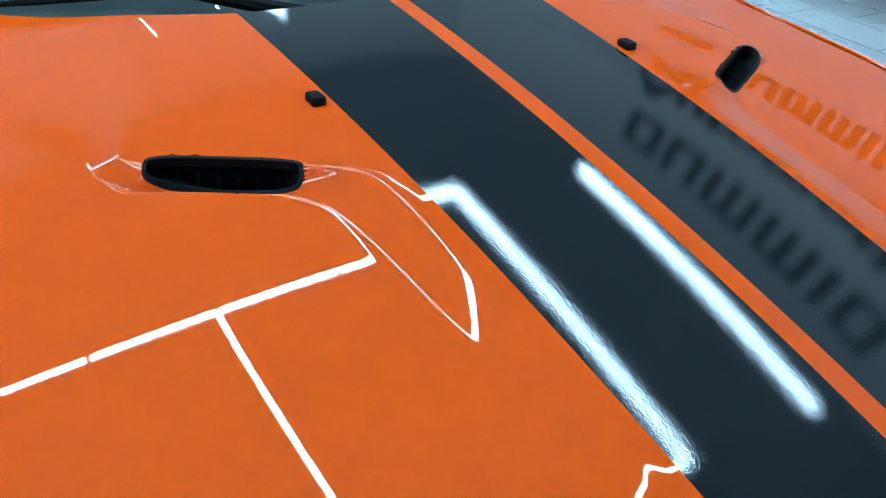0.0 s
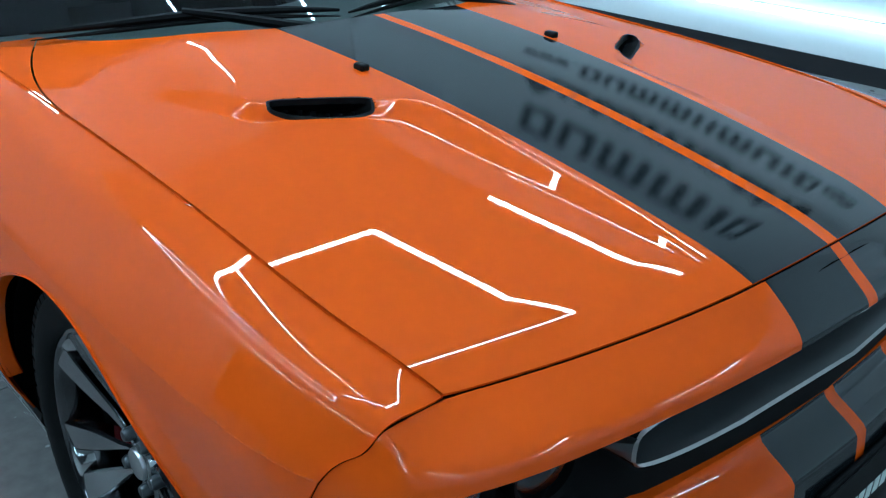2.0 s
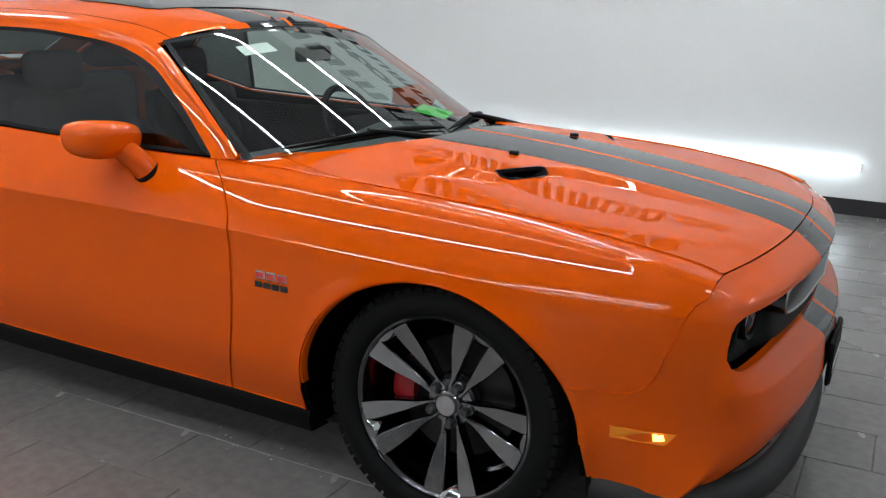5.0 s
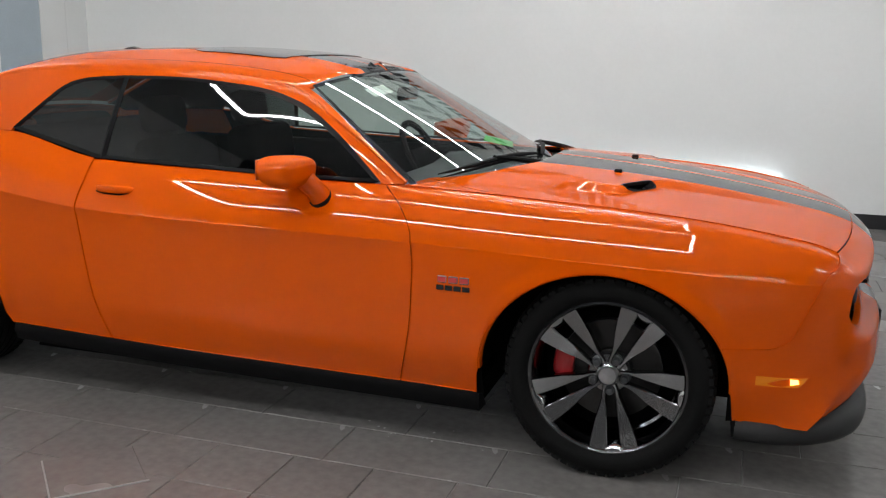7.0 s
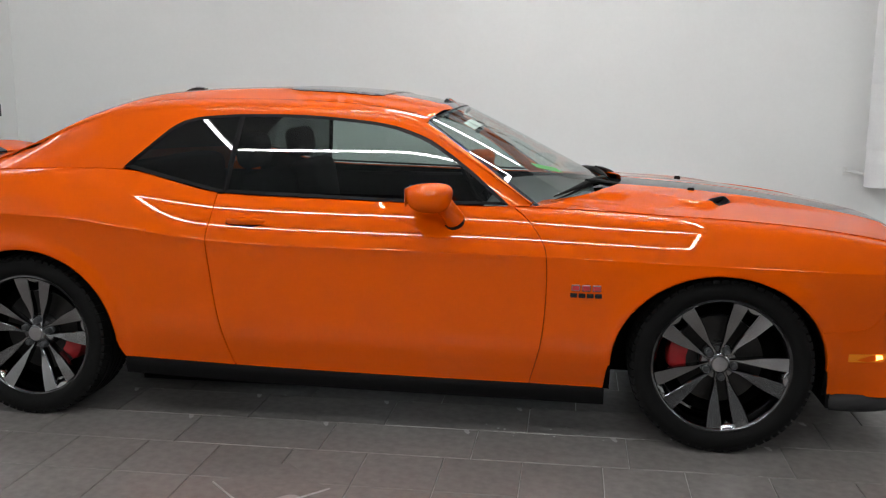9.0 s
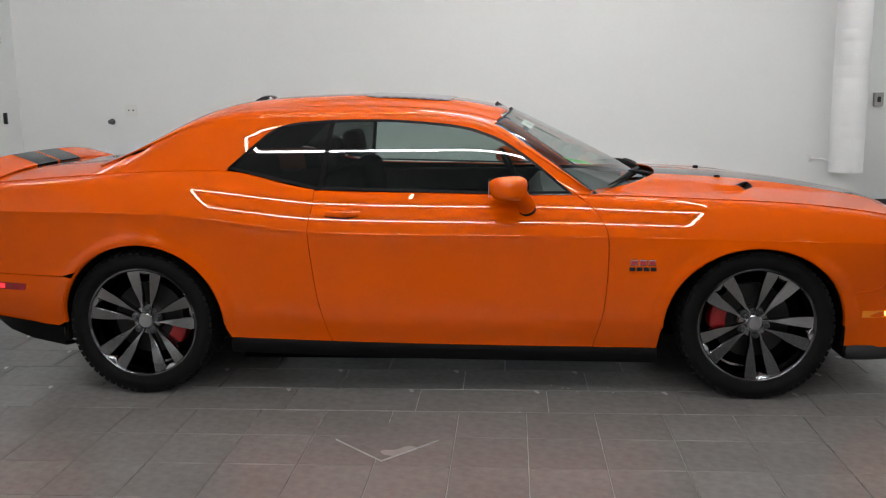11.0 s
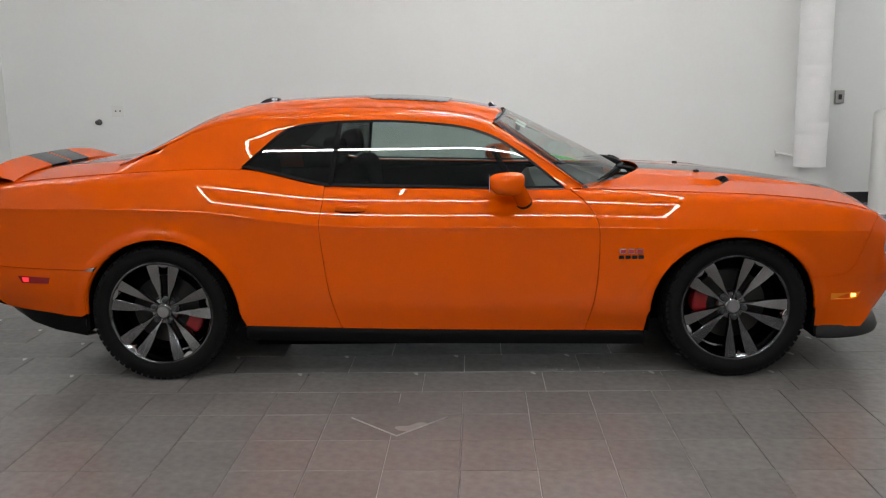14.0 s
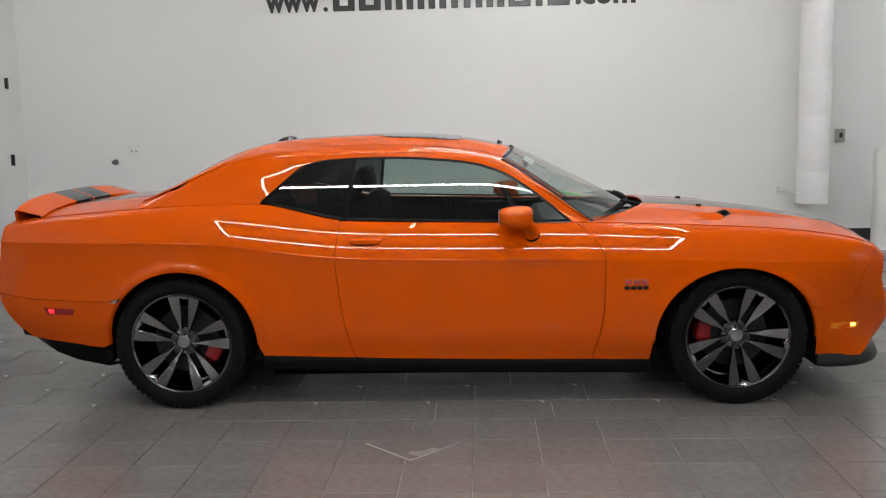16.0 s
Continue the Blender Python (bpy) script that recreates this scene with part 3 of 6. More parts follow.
def _gap(w):
    zh, lo, hi = hood_line(w), 2.0, 7.0
    for _ in range(24):
        mid = (lo + hi) / 2
        if -nose_raw(mid, zh)[1] > w:
            lo = mid
        else:
            hi = mid
    return front_edge(w) + 0.002 - nose_raw((lo + hi) / 2, zh)[0]


_ws = [0.0, 0.1, 0.2, 0.25, 0.3, 0.35, 0.4, 0.5, 0.6, 0.66, 0.71, 0.757]
nose_gap, nose_top = pchip(_ws, [_gap(w) for w in _ws]), pchip(_ws, [hood_line(w) for w in _ws])


def nose(s, z):
    x, y, _ = nose_raw(s, z)
    w = -y
    if z > 0.775 and s > 2.0:
        wc = min(max(w, 0.0), 0.757)
        t = (z - 0.775) / (nose_top(wc) - 0.775)
        x += nose_gap(wc) * min(t, 1.2) ** 1.3 * smoothstep(0.86, 0.76, w)
    if x < 2.25 and s < 3.6:
        k = smoothstep(2.25, 2.165, x) * smoothstep(3.6, 3.15, s)
        zz = min(max(z, sill_z(x) + 0.001), top_z(x) - 0.001)
        y += (side(x, side_v(x, zz))[1] - y) * k
    return (x, y, z)


def nose_s(w, z):
    """The place along the nose at a given half width."""
    lo, hi = 0.0, 7.0
    for _ in range(24):
        mid = (lo + hi) / 2
        if -nose(mid, z)[1] > w:
            lo = mid
        else:
            hi = mid
    return (lo + hi) / 2


def nose_s_x(x, z):
    lo, hi = 0.0, 3.5
    for _ in range(24):
        mid = (lo + hi) / 2
        if nose(mid, z)[0] < x:
            lo = mid
        else:
            hi = mid
    return (lo + hi) / 2


# ---- the car: its panels ----
car = empty("car", "orange two-door muscle coupe with twin dark stripes, parked on the tiles", "car")
SIDES = (("right", False), ("left", True))


def both(name, data, mats, label="", parent=None):
    """The same panel on both flanks, as two parts."""
    d = outward(data, INSIDE)
    a = shell(name, d, mats, parent or car, label)
    b = shell(name, mirrored(d), mats, parent or car, label)
    return a, b


def arch_points(k, z_low, n=40, grow=0.0, ends=None):
    """Points of a wheel arch from its front foot over the top to its rear foot."""
    cx, cz, ra, rb = ARCHES[k]
    out = []
    for i in range(n + 1):
        th = math.pi * i / n
        out.append((cx + (ra + grow) * math.cos(th), cz + (rb + grow) * math.sin(th)))
    f, b = (cx + ra + grow + 0.012, z_low), (cx - ra - grow - 0.025, z_low)
    return [f] + out + [b]


def side_panel(outline, gap=0.0012, step=0.025):
    pts = [(x, side_v(x, z) if z < top_z(x) - 0.0036 else 0.02) for x, z in dense(inset(outline, gap), step)]
    xs = [p[0] for p in pts]
    vs = [0.15, 0.3, 0.5, 0.75, 1.0, 1.25, 1.5, 1.75, 2.0, 2.25, 2.5, 2.75, 2.93, 2.9999, 3.08, 3.3, 3.6, 4.0, 4.35, 4.7, 5.0, 5.4, 5.8, 6.2, 6.6]
    return panel(pts, frange(min(xs), max(xs), 0.03), vs, side, 0.004)


def top_line(x0, x1, n=24):
    return [(x0 + (x1 - x0) * k / n, top_z(x0 + (x1 - x0) * k / n) - 0.0005) for k in range(n + 1)]


door_front = [(0.640, 0.966), (0.700, 0.921), (0.757, 0.848), (0.778, 0.774), (0.778, 0.612), (0.761, 0.434), (0.722, 0.275), (0.717, 0.2545)]
door_rear = [(-0.600, 1.0), (-0.605, 0.928), (-0.620, 0.819), (-0.609, 0.661), (-0.586, 0.481), (-0.540, 0.30), (-0.530, 0.283)]


def smooth_line(pts, n=6):
    """A rounder line through the same points."""
    xs, zs = [p[0] for p in pts], [p[1] for p in pts]
    m = (len(pts) - 1) * n
    return [(spline(xs, k / n), spline(zs, k / n)) for k in range(m + 1)]


DF, DR = smooth_line(door_front), smooth_line(door_rear)


def sill_line(x0, x1, n=20, up=0.001):
    return [(x0 + (x1 - x0) * k / n, sill_z(x0 + (x1 - x0) * k / n) + up) for k in range(n + 1)]


both("door", side_panel(DR + sill_line(-0.528, 0.715) + DF[::-1] + top_line(0.63, -0.59)[1:-1]), ORANGE)
fender_seam = smooth_line([(2.168, top_z(2.168) - 0.0015), (2.158, 0.798), (2.127, 0.765), (2.085, 0.66), (2.052, 0.575), (2.01, 0.535), (1.95, 0.522), (1.838, 0.517)], 20)
arch_f = arch_points(1, 0.25)
arch_f_rear = [p for p in arch_f[1:-1] if not (p[0] > 1.455 and p[1] < 0.52)]
both("front_fender", side_panel(DF + sill_line(0.719, 1.015) + [(1.024, 0.33)] + arch_f_rear[::-1] + fender_seam[::-1] + top_line(2.165, 0.645)), ORANGE)
arch_r = arch_points(0, 0.29)
bumper_seam = [(-1.84, 0.600), (-2.0, 0.603), (-2.15, 0.608), (-2.26, 0.612), (-2.40, 0.620), (-2.497, 0.632)]
arch_r_front = [p for p in arch_r[1:-1] if not (p[0] < -1.457 and p[1] < 0.60)]
rear_top = [(-2.51, 0.70), (-2.49, 0.76), (-2.46, 0.84), (-2.44, 0.92), (-2.425, 1.0)]
both("rear_quarter", side_panel(DR + sill_line(-0.532, -1.024)[0:] + [(-1.045, 0.34)] + arch_r_front + bumper_seam + rear_top + top_line(-2.42, -0.605)), ORANGE)
arch_r_back = [p for p in arch_r[1:-1] if p[0] < -1.457 and p[1] < 0.60]
both("rear_bumper_side", side_panel(arch_r_back + [(-1.90, 0.342)] + sill_line(-1.92, -2.33) + [(-2.40, 0.44), (-2.46, 0.52), (-2.50, 0.60)] + bumper_seam[::-1]), ORANGE)

# ---- upper body: pillars, roof, glass ----
DLO = [(-1.029, 1.106), (-0.971, 1.157), (-0.854, 1.258), (-0.805, 1.289), (-0.77, 1.302), (-0.704, 1.316), (-0.60, 1.324), (-0.491, 1.328), (-0.248, 1.326),
       (-0.007, 1.306), (0.10, 1.290), (0.173, 1.271), (0.291, 1.223), (0.437, 1.125), (0.560, 1.025), (0.618, 0.975)]
DLO = smooth_line(DLO, 3)
SIDE_V = [0.3, 0.6, 1.0, 1.4, 1.8, 2.2, 2.6, 2.85, 3.0, 3.15, 3.3, 3.45, 3.6, 3.75, 3.9, 4.0, 4.1]


def upper_poly(outline, gap=0.0, step=0.025):
    return [(x, upper_v(x, z)) for x, z in dense(inset(outline, gap), step)]


ring = [(x, upper_v(x, z)) for x, z in dense(DLO, 0.02)[:-1]]
ring = [p for p in ring if p[1] > 0.02 or p[0] > 0.6]
cut = next((i for i, p in enumerate(ring) if p[0] > 0.612), len(ring))
ring = [(-1.034, 0.02)] + ring[:cut] + [(0.619, 0.02), (0.64, 0.02), (0.70, 0.6), (0.712, 3.97)]
ring += [(0.712 + (0.25 - 0.712) * k / 18, 3.97) for k in range(1, 19)] + [(0.262, 4.15), (0.262, 4.28)]
ring += [(0.262 + (-1.70 - 0.262) * k / 60, 4.28) for k in range(1, 61)] + [(-1.70, 2.0), (-1.70, 0.02)]
ring += [(-1.70 + (-1.034 + 1.70) * k / 24, 0.02) for k in range(1, 24)]
both("pillar_panel", panel(ring, frange(-1.70, 0.72, 0.035), SIDE_V, upper, 0.012), ORANGE)

half_roof = [(0.262 + 0.075 * k / 8 * (2 - k / 8), 4.30 + (6.999 - 4.30) * k / 8) for k in range(9)]
half_roof += [(0.30 + (-1.06 - 0.30) * k / 40, 6.999) for k in range(1, 41)]
half_roof += [(-1.075, 6.0), (-1.10, 5.3), (-1.12, 5.0)]
half_roof += [(-1.12 + (-1.66 + 1.12) * k / 16, 5.0) for k in range(1, 17)] + [(-1.69, 6.999), (-1.70, 6.999), (-1.70, 4.30)]
half_roof += [(-1.70 + (0.262 + 1.70) * k / 60, 4.30) for k in range(1, 60)]
roof_v = [4.5, 4.75, 5.0, 5.25, 5.5, 5.75, 6.0, 6.25, 6.5, 6.75]


v_out, v_in = 5.86, 6.95
roof_d = outward(panel(half_roof, frange(-1.7, 0.34, 0.05), roof_v + [v_out, v_in], upper, 0.0,
                       cls=lambda x, v: 1 if v_out < v < v_in else 0), INSIDE)
roof_d = join(roof_d, mirrored(roof_d))
shell("roof", pick(roof_d, 0), ORANGE, car)
shell("roof_stripe", pick(roof_d, 1), STRIPE, car, "matt black vinyl stripes over the roof")
# sunroof pane, a touch proud of the roof
sun = []
for x, w in ((0.02, 0.40), (-0.03, 0.43), (-0.36, 0.43), (-0.41, 0.40), (-0.41, 0.0), (0.03, 0.0)):
    lo = 4.0 + 3.0 * (1 - w / 0.66)
    vv = min(6.999, max(4.4, lo))
    a, b = 4.0, 6.999
    for _ in range(24):
        mid = (a + b) / 2
        if -upper(x, mid)[1] > w:
            a = mid
        else:
            b = mid
    sun.append((x, (a + b) / 2 if w else 6.999))


def lifted(mapping, d):
    def f(a, b):
        p = Vector(mapping(a, b))
        du = Vector(mapping(a + 0.004, b)) - Vector(mapping(a - 0.004, b))
        dv = Vector(mapping(a, b + 0.004)) - Vector(mapping(a, b - 0.004))
        n = du.cross(dv).normalized()
        if n.dot(p - Vector(INSIDE)) < 0:
            n = -n
        return tuple(p + n * d)

    return f


s_d = outward(panel(dense(sun, 0.05), frange(-0.42, 0.03, 0.06), roof_v, lifted(upper, 0.004), 0.006), INSIDE)
shell("sunroof", join(s_d, mirrored(s_d)), GLOSS, car, "dark grey glass sunroof panel")
back = [(-1.085, 6.999), (-1.095, 6.0), (-1.13, 5.05), (-1.40, 5.05), (-1.655, 5.05), (-1.68, 6.0), (-1.685, 6.999)]
b_d = outward(panel(dense(back, 0.05), frange(-1.69, -1.08, 0.06), [5.25, 5.5, 5.75, 6, 6.25, 6.5, 6.75], lifted(upper, -0.004), 0.0), INSIDE)
shell("rear_window", join(b_d, mirrored(b_d)), DARKTINT, car, "dark tinted rear window")

# side glass and its black seals


glass_w = fair([-1.1, -0.6, 0.0, 0.3, 0.62], [0.851, 0.852, 0.849, 0.844, 0.833], 0.15)


def glass(x, z, d=0.008):
    """The side glass: a gently bowed sheet a little inside the pillars."""
    h = z - 0.983
    lean = 0.300 * h + 0.225 * h * h
    twist = 0.04 * max(x - 0.1, 0.0) ** 2 / 0.25 * h / 0.13 * 0.25
    return (x, -(glass_w(x) - lean - twist - d), z)


BL = [(-0.527, 1.32), (-0.575, 1.003)]
dlo_full = DLO + [(0.30, top_z(0.30) + 0.004), (0.0, top_z(0.0) + 0.004), (-0.575, top_z(-0.575) + 0.004), (-0.60, 1.006), (-0.80, 1.052)]


def clip_x(poly, keep):
    """The part of an outline before or behind the line between the two side windows."""
    (x1, z1), (x0, z0) = BL

    def sd(p):
        d = (p[0] - (x0 + (x1 - x0) * (p[1] - z0) / (z1 - z0)))
        return d if keep == "front" else -d

    out = []
    for a, b in zip(poly, poly[1:] + poly[:1]):
        da, db = sd(a), sd(b)
        if da >= 0:
            out.append(a)
        if da * db < 0:
            t = da / (da - db)
            out.append((a[0] + (b[0] - a[0]) * t, a[1] + (b[1] - a[1]) * t))
    return out


def seal_ring(outline, width):
    """A flat rubber ring inside an outline on the upper body."""
    o, i = dense(outline, 0.03), inset(dense(outline, 0.03), width)
    bm = bmesh.new()
    f1 = lifted(upper, 0.001)
    A = [bm.verts.new(f1(x, max(upper_v(x, z), 0.001))) for x, z in o]
    B = [bm.verts.new(glass(x, z, 0.0055)) for x, z in i]
    n = len(A)
    for k in range(n):
        bm.faces.new((A[k], A[(k + 1) % n], B[(k + 1) % n], B[k]))
    return bm


for which, nm, tint in (("front", "side_window", TINTED), ("rear", "quarter_window", DARKTINT)):
    outline = clip_x(dlo_full, which)
    pane = panel(dense(inset(outline, 0.010), 0.03), frange(-1.05, 0.64, 0.05), frange(0.96, 1.34, 0.04), glass, 0.0)
    pr, pl = both(nm, pane, tint, "dark tinted side glass")
    for pn, flip in ((pr, 1), (pl, -1)):
        bm = seal_ring(outline, 0.012)
        if flip < 0:
            for v in bm.verts:
                v.co.y = -v.co.y
        part("window_seal", bm, TRIM, pn, "black rubber seal", smooth=True)

# windshield
ws_mid_x = fair([0, 0.2, 0.5, 0.8, 1.0], [0.335, 0.475, 0.70, 0.915, 1.06], 0.1)
ws_mid_z = fair([0, 0.2, 0.5, 0.8, 1.0], [1.356, 1.288, 1.175, 1.062, 0.985], 0.1)


def ws(y, v):
    """The windshield: across, and from its top (0) to its foot (1)."""
    ex, ez = 0.258 + (0.73 - 0.258) * v, 1.306 + (0.962 - 1.306) * v
    ew = 0.642 + (0.80 - 0.642) * v
    t = abs(y)
    k = t ** 2.3
    return (ws_mid_x(v) + (ex - ws_mid_x(v)) * k, -y * ew, ws_mid_z(v) + (ez - ws_mid_z(v)) * (0.55 * k + 0.45 * t ** 2.0))


wsp = outward(panel(dense([(-0.985, 0.012), (0.985, 0.012), (0.985, 0.985), (-0.985, 0.985)], 0.1), frange(-1, 1, 0.05), frange(0, 1, 0.06), ws, 0.0), INSIDE)
shell("windshield", wsp, WINDSHIELD, car, "raked windshield with ceiling lights mirrored in it")
bm = bmesh.new()
o = dense([(-1.0, 0.0), (1.0, 0.0), (1.0, 1.0), (-1.0, 1.0)], 0.06)
i_ = [(a * 0.968, 0.5 + (b - 0.5) * 0.955) for a, b in o]
A = [bm.verts.new(Vector(ws(*p)) + Vector((0.001, 0, 0.001))) for p in o]
B = [bm.verts.new(Vector(ws(*p)) + Vector((0.0, 0, -0.003))) for p in i_]
for k in range(len(A)):
    bm.faces.new((A[k], A[(k + 1) % len(A)], B[(k + 1) % len(A)], B[k]))
part("windshield_seal", bm, TRIM, car, "black windshield surround", smooth=True)

# hood with its stripes and scoops


def hood_knots(x):
    e, f = bulge_mid(x), bulge_soft(x)
    return [0.0, 0.016, stripe_w(x), e - f, e, e + f, top_w(x) - 0.003]


def hood_y(x, q):
    k = hood_knots(x)
    a = min(abs(q), 6.0)
    n = min(int(a), 5)
    return math.copysign(k[n] + (k[n + 1] - k[n]) * (a - n), q)


def hood_q(x, y):
    k, w = hood_knots(x), abs(y)
    for n in range(6):
        if w <= k[n + 1] or n == 5:
            return math.copysign(n + (w - k[n]) / (k[n + 1] - k[n]), y)


def hood_net(x, q):
    y = hood_y(x, q)
    return (x, y, hood_z(x, y))


def hood_normal(x, q):
    y, d = hood_y(x, q), 0.002
    return Vector((-(hood_z(x + d, y) - hood_z(x - d, y)) / (2 * d), -(hood_z(x, y + d) - hood_z(x, y - d)) / (2 * d), 1.0)).normalized()


hood_poly = []
ys = [-0.7565 + 1.513 * k / 60 for k in range(61)]
yr = [-0.67 + 1.34 * k / 50 for k in range(51)]
side_x = [2.165 + (0.75 - 2.165) * k / 50 for k in range(1, 50)]
hood_poly += [(front_edge(y) - 0.0015, y) for y in ys]
hood_poly += [(x, hood_side(x)) for x in side_x]
hood_poly += [(rear_edge(abs(y)), y) for y in yr[::-1]]
hood_poly += [(x, -hood_side(x)) for x in side_x[::-1]]
hood_poly = [(x, hood_q(x, y)) for x, y in hood_poly]
SLOT_A, SLOT_B = Vector((1.540, 0.372)), Vector((1.455, 0.530))
slot_d = (SLOT_B - SLOT_A).normalized()
slot_n = Vector((slot_d.y, -slot_d.x))
SLOT_HALF = 0.0145


def in_slot(x, q):
    p = Vector((x, abs(hood_y(x, q))))
    a = (p - (SLOT_A + SLOT_B) / 2).dot(slot_d) / ((SLOT_B - SLOT_A).length / 2 + 0.003)
    b = (p - (SLOT_A + SLOT_B) / 2).dot(slot_n) / (SLOT_HALF + 0.003)
    return abs(a) ** 5.7 + abs(b) ** 4 < 1.0


hx = frange(0.74, 1.36, 0.025) + frange(1.37, 1.43, 0.01) + frange(1.435, 1.565, 0.004) + frange(1.575, 1.62, 0.01) + frange(1.64, 2.27, 0.022)
hq = [k / 1.0 for k in (-1, 1)]
for a, n in ((1, 5), (2, 14), (3, 10), (4, 10), (5, 34)):
    for k in range(1 if a == 1 else 0, n):
        hq += [a + k / n + 0.0001, -(a + k / n + 0.0001)]
hd = outward(panel(hood_poly, hx, hq + [0.0001], hood_net, 0.005,
                   cls=lambda x, q: (2 if q > 0 else 1) if 1 < abs(q) < 2 else 0, drop=in_slot, normal=hood_normal), (1.5, 0, 0.3))
hood = shell("hood", pick(hd, 0), ORANGE, car, "orange hood with a raised middle and two scoops")
for k in (1, 2):
    shell("stripe", pick(hd, k), STRIPE, hood, "matt black vinyl stripe")

for sgn in (1, -1):
    # scoop: a dark tunnel behind the slot with a moulded lip
    bm = bmesh.new()
    c = (SLOT_A + SLOT_B) / 2
    rings = []
    L = (SLOT_B - SLOT_A).length / 2
    for depth, grow, dz in ((0.0, 0.0085, -0.003), (0.0, 0.0072, 0.0006), (0.0, 0.0022, 0.0002), (0.004, 0.0, -0.010), (0.03, -0.005, -0.024), (0.06, -0.007, -0.034)):
        ring_v = []
        for k in range(28):
            th = 2 * math.pi * k / 28
            ca, sa = math.cos(th), math.sin(th)
            a = (L + grow) * math.copysign(abs(ca) ** 0.35, ca)
            b = (SLOT_HALF + grow) * math.copysign(abs(sa) ** 0.5, sa)
            q = c + slot_d * a + slot_n * (b * (1 if depth == 0 else 0.85))
            z = hood_z(q.x, q.y) + dz
            ring_v.append(bm.verts.new((q.x - depth, sgn * q.y, z)))
        rings.append(ring_v)
    for a_, b_ in zip(rings, rings[1:]):
        for k in range(28):
            bm.faces.new((a_[k], a_[(k + 1) % 28], b_[(k + 1) % 28], b_[k]))
    bm.faces.new(rings[-1])
    sc = part("scoop", bm, BLACK, hood, "black plastic hood scoop insert", smooth=True)
    bm = bmesh.new()
    for k in range(-3, 4):
        q = c + slot_d * (k * L / 3.6)
        z = hood_z(q.x, q.y) - 0.034
        box(bm, (q.x - 0.03, sgn * q.y - 0.0015, z - 0.014), (q.x - 0.018, sgn * q.y + 0.0015, z + 0.016))
    part("scoop_grille", bm, GLOSS, sc)
    # washer nozzle
    bm = bmesh.new()
    zn = hood_z(1.398, 0.282)
    box(bm, (1.383, sgn * 0.282 - 0.011, zn - 0.004), (1.413, sgn * 0.282 + 0.011, zn + 0.012), 0.005, 2)
    part("washer_nozzle", bm, BLACK, hood, "black washer nozzle")

# the fenders' inner corners beside the hood


def corner_map(x, u):
    w = u * top_w(x)
    return (x, -w, hood_z(x, w))


corner = [(1.2 - 0.45 * k / 18, hood_side(1.2 - 0.45 * k / 18) / top_w(1.2 - 0.45 * k / 18) + 0.005) for k in range(19)]
corner += [(0.728, 0.90), (0.712, 0.95), (0.695, 1.010)] + [(0.695 + 0.505 * k / 14, 1.010) for k in range(1, 15)]
both("fender_corner", panel(corner, frange(0.69, 1.2, 0.02), frange(0.8, 1.0, 0.02), corner_map, 0.0), ORANGE)

# cowl below the windshield
bm = bmesh.new()
grid = []
for a in range(31):
    y = -0.70 + 1.40 * a / 30
    row = []
    for b in range(5):
        t = b / 4
        x0 = ws(-y / 0.80, 0.97)[0] - 0.02
        x1 = rear_edge(min(abs(y), 0.67)) + 0.02 - 0.3 * max(abs(y) - 0.67, 0.0)
        x = x0 + (max(x1, x0 + 0.03) - x0) * t
        z0, z1 = ws(-y / 0.80, 0.97)[2] - 0.012, hood_z(x1, min(abs(y), 0.757)) - 0.028
        row.append(bm.verts.new((x, y, z0 + (z1 - z0) * t - 0.02 * math.sin(math.pi * t))))
    grid.append(row)
for r0, r1 in zip(grid, grid[1:]):
    for k in range(4):
        bm.faces.new((r0[k], r1[k], r1[k + 1], r0[k + 1]))
part("cowl", bm, BLACK, car, "black plastic cowl under the wipers", smooth=True)

# ---- nose: fascia with the grille opening ----
GR_TOP, GR_BOT = 0.752, 0.605
open_top = [(nose_s(w, GR_TOP + 0.022 * (1 - w / 0.85)), GR_TOP + 0.022 * (1 - w / 0.85)) for w in (0.0, 0.1, 0.2, 0.3, 0.4, 0.5, 0.6, 0.7, 0.78)]
open_corner = [(nose_s(w, z), z) for w, z in ((0.815, 0.748), (0.838, 0.738), (0.850, 0.715), (0.853, 0.68), (0.850, 0.648), (0.838, 0.624), (0.815, 0.612))]
open_bot = [(nose_s(w, GR_BOT - 0.006 * (1 - w / 0.85)), GR_BOT - 0.006 * (1 - w / 0.85)) for w in (0.78, 0.7, 0.6, 0.5, 0.4, 0.3, 0.2, 0.1, 0.0)]
seam_s = [(nose_s_x(x, z), z) for x, z in fender_seam]
arch_front = [p for p in arch_points(1, 0.25)[:-1] if p[0] > 1.455 and p[1] < 0.512]
arch_s = [(nose_s_x(max(x, 1.802), max(z, 0.245)), max(z, 0.245)) for x, z in arch_front][::-1]


top_edge = []
for k in range(25):
    w = 0.757 * (1 - k / 24)
    z = hood_line(w)
    top_edge.append((nose_s(w, z), z))


def nose_fit(s, z):
    return nose(s, z)


bottom = [(s, 0.243) for s in [arch_s[-1][0] + (7.0 - arch_s[-1][0]) * k / 24 for k in range(1, 24)]]
low_open = [(6.9995, 0.243), (6.9995, 0.30), (nose_s(0.02, 0.30), 0.30), (nose_s(0.26, 0.30), 0.30), (nose_s(0.31, 0.33), 0.33), (nose_s(0.33, 0.40), 0.40), (nose_s(0.29, 0.43), 0.43), (6.9995, 0.43)]
fascia = top_edge[:-1] + [(6.9995, top_edge[-1][1])] + [(6.9995, open_top[0][1])] + open_top[1:] + open_corner + open_bot[:-1] + [(6.9995, open_bot[-1][1])]
fascia += low_open[::-1] + bottom[::-1] + arch_s[::-1] + seam_s[::-1][1:]
fp = []
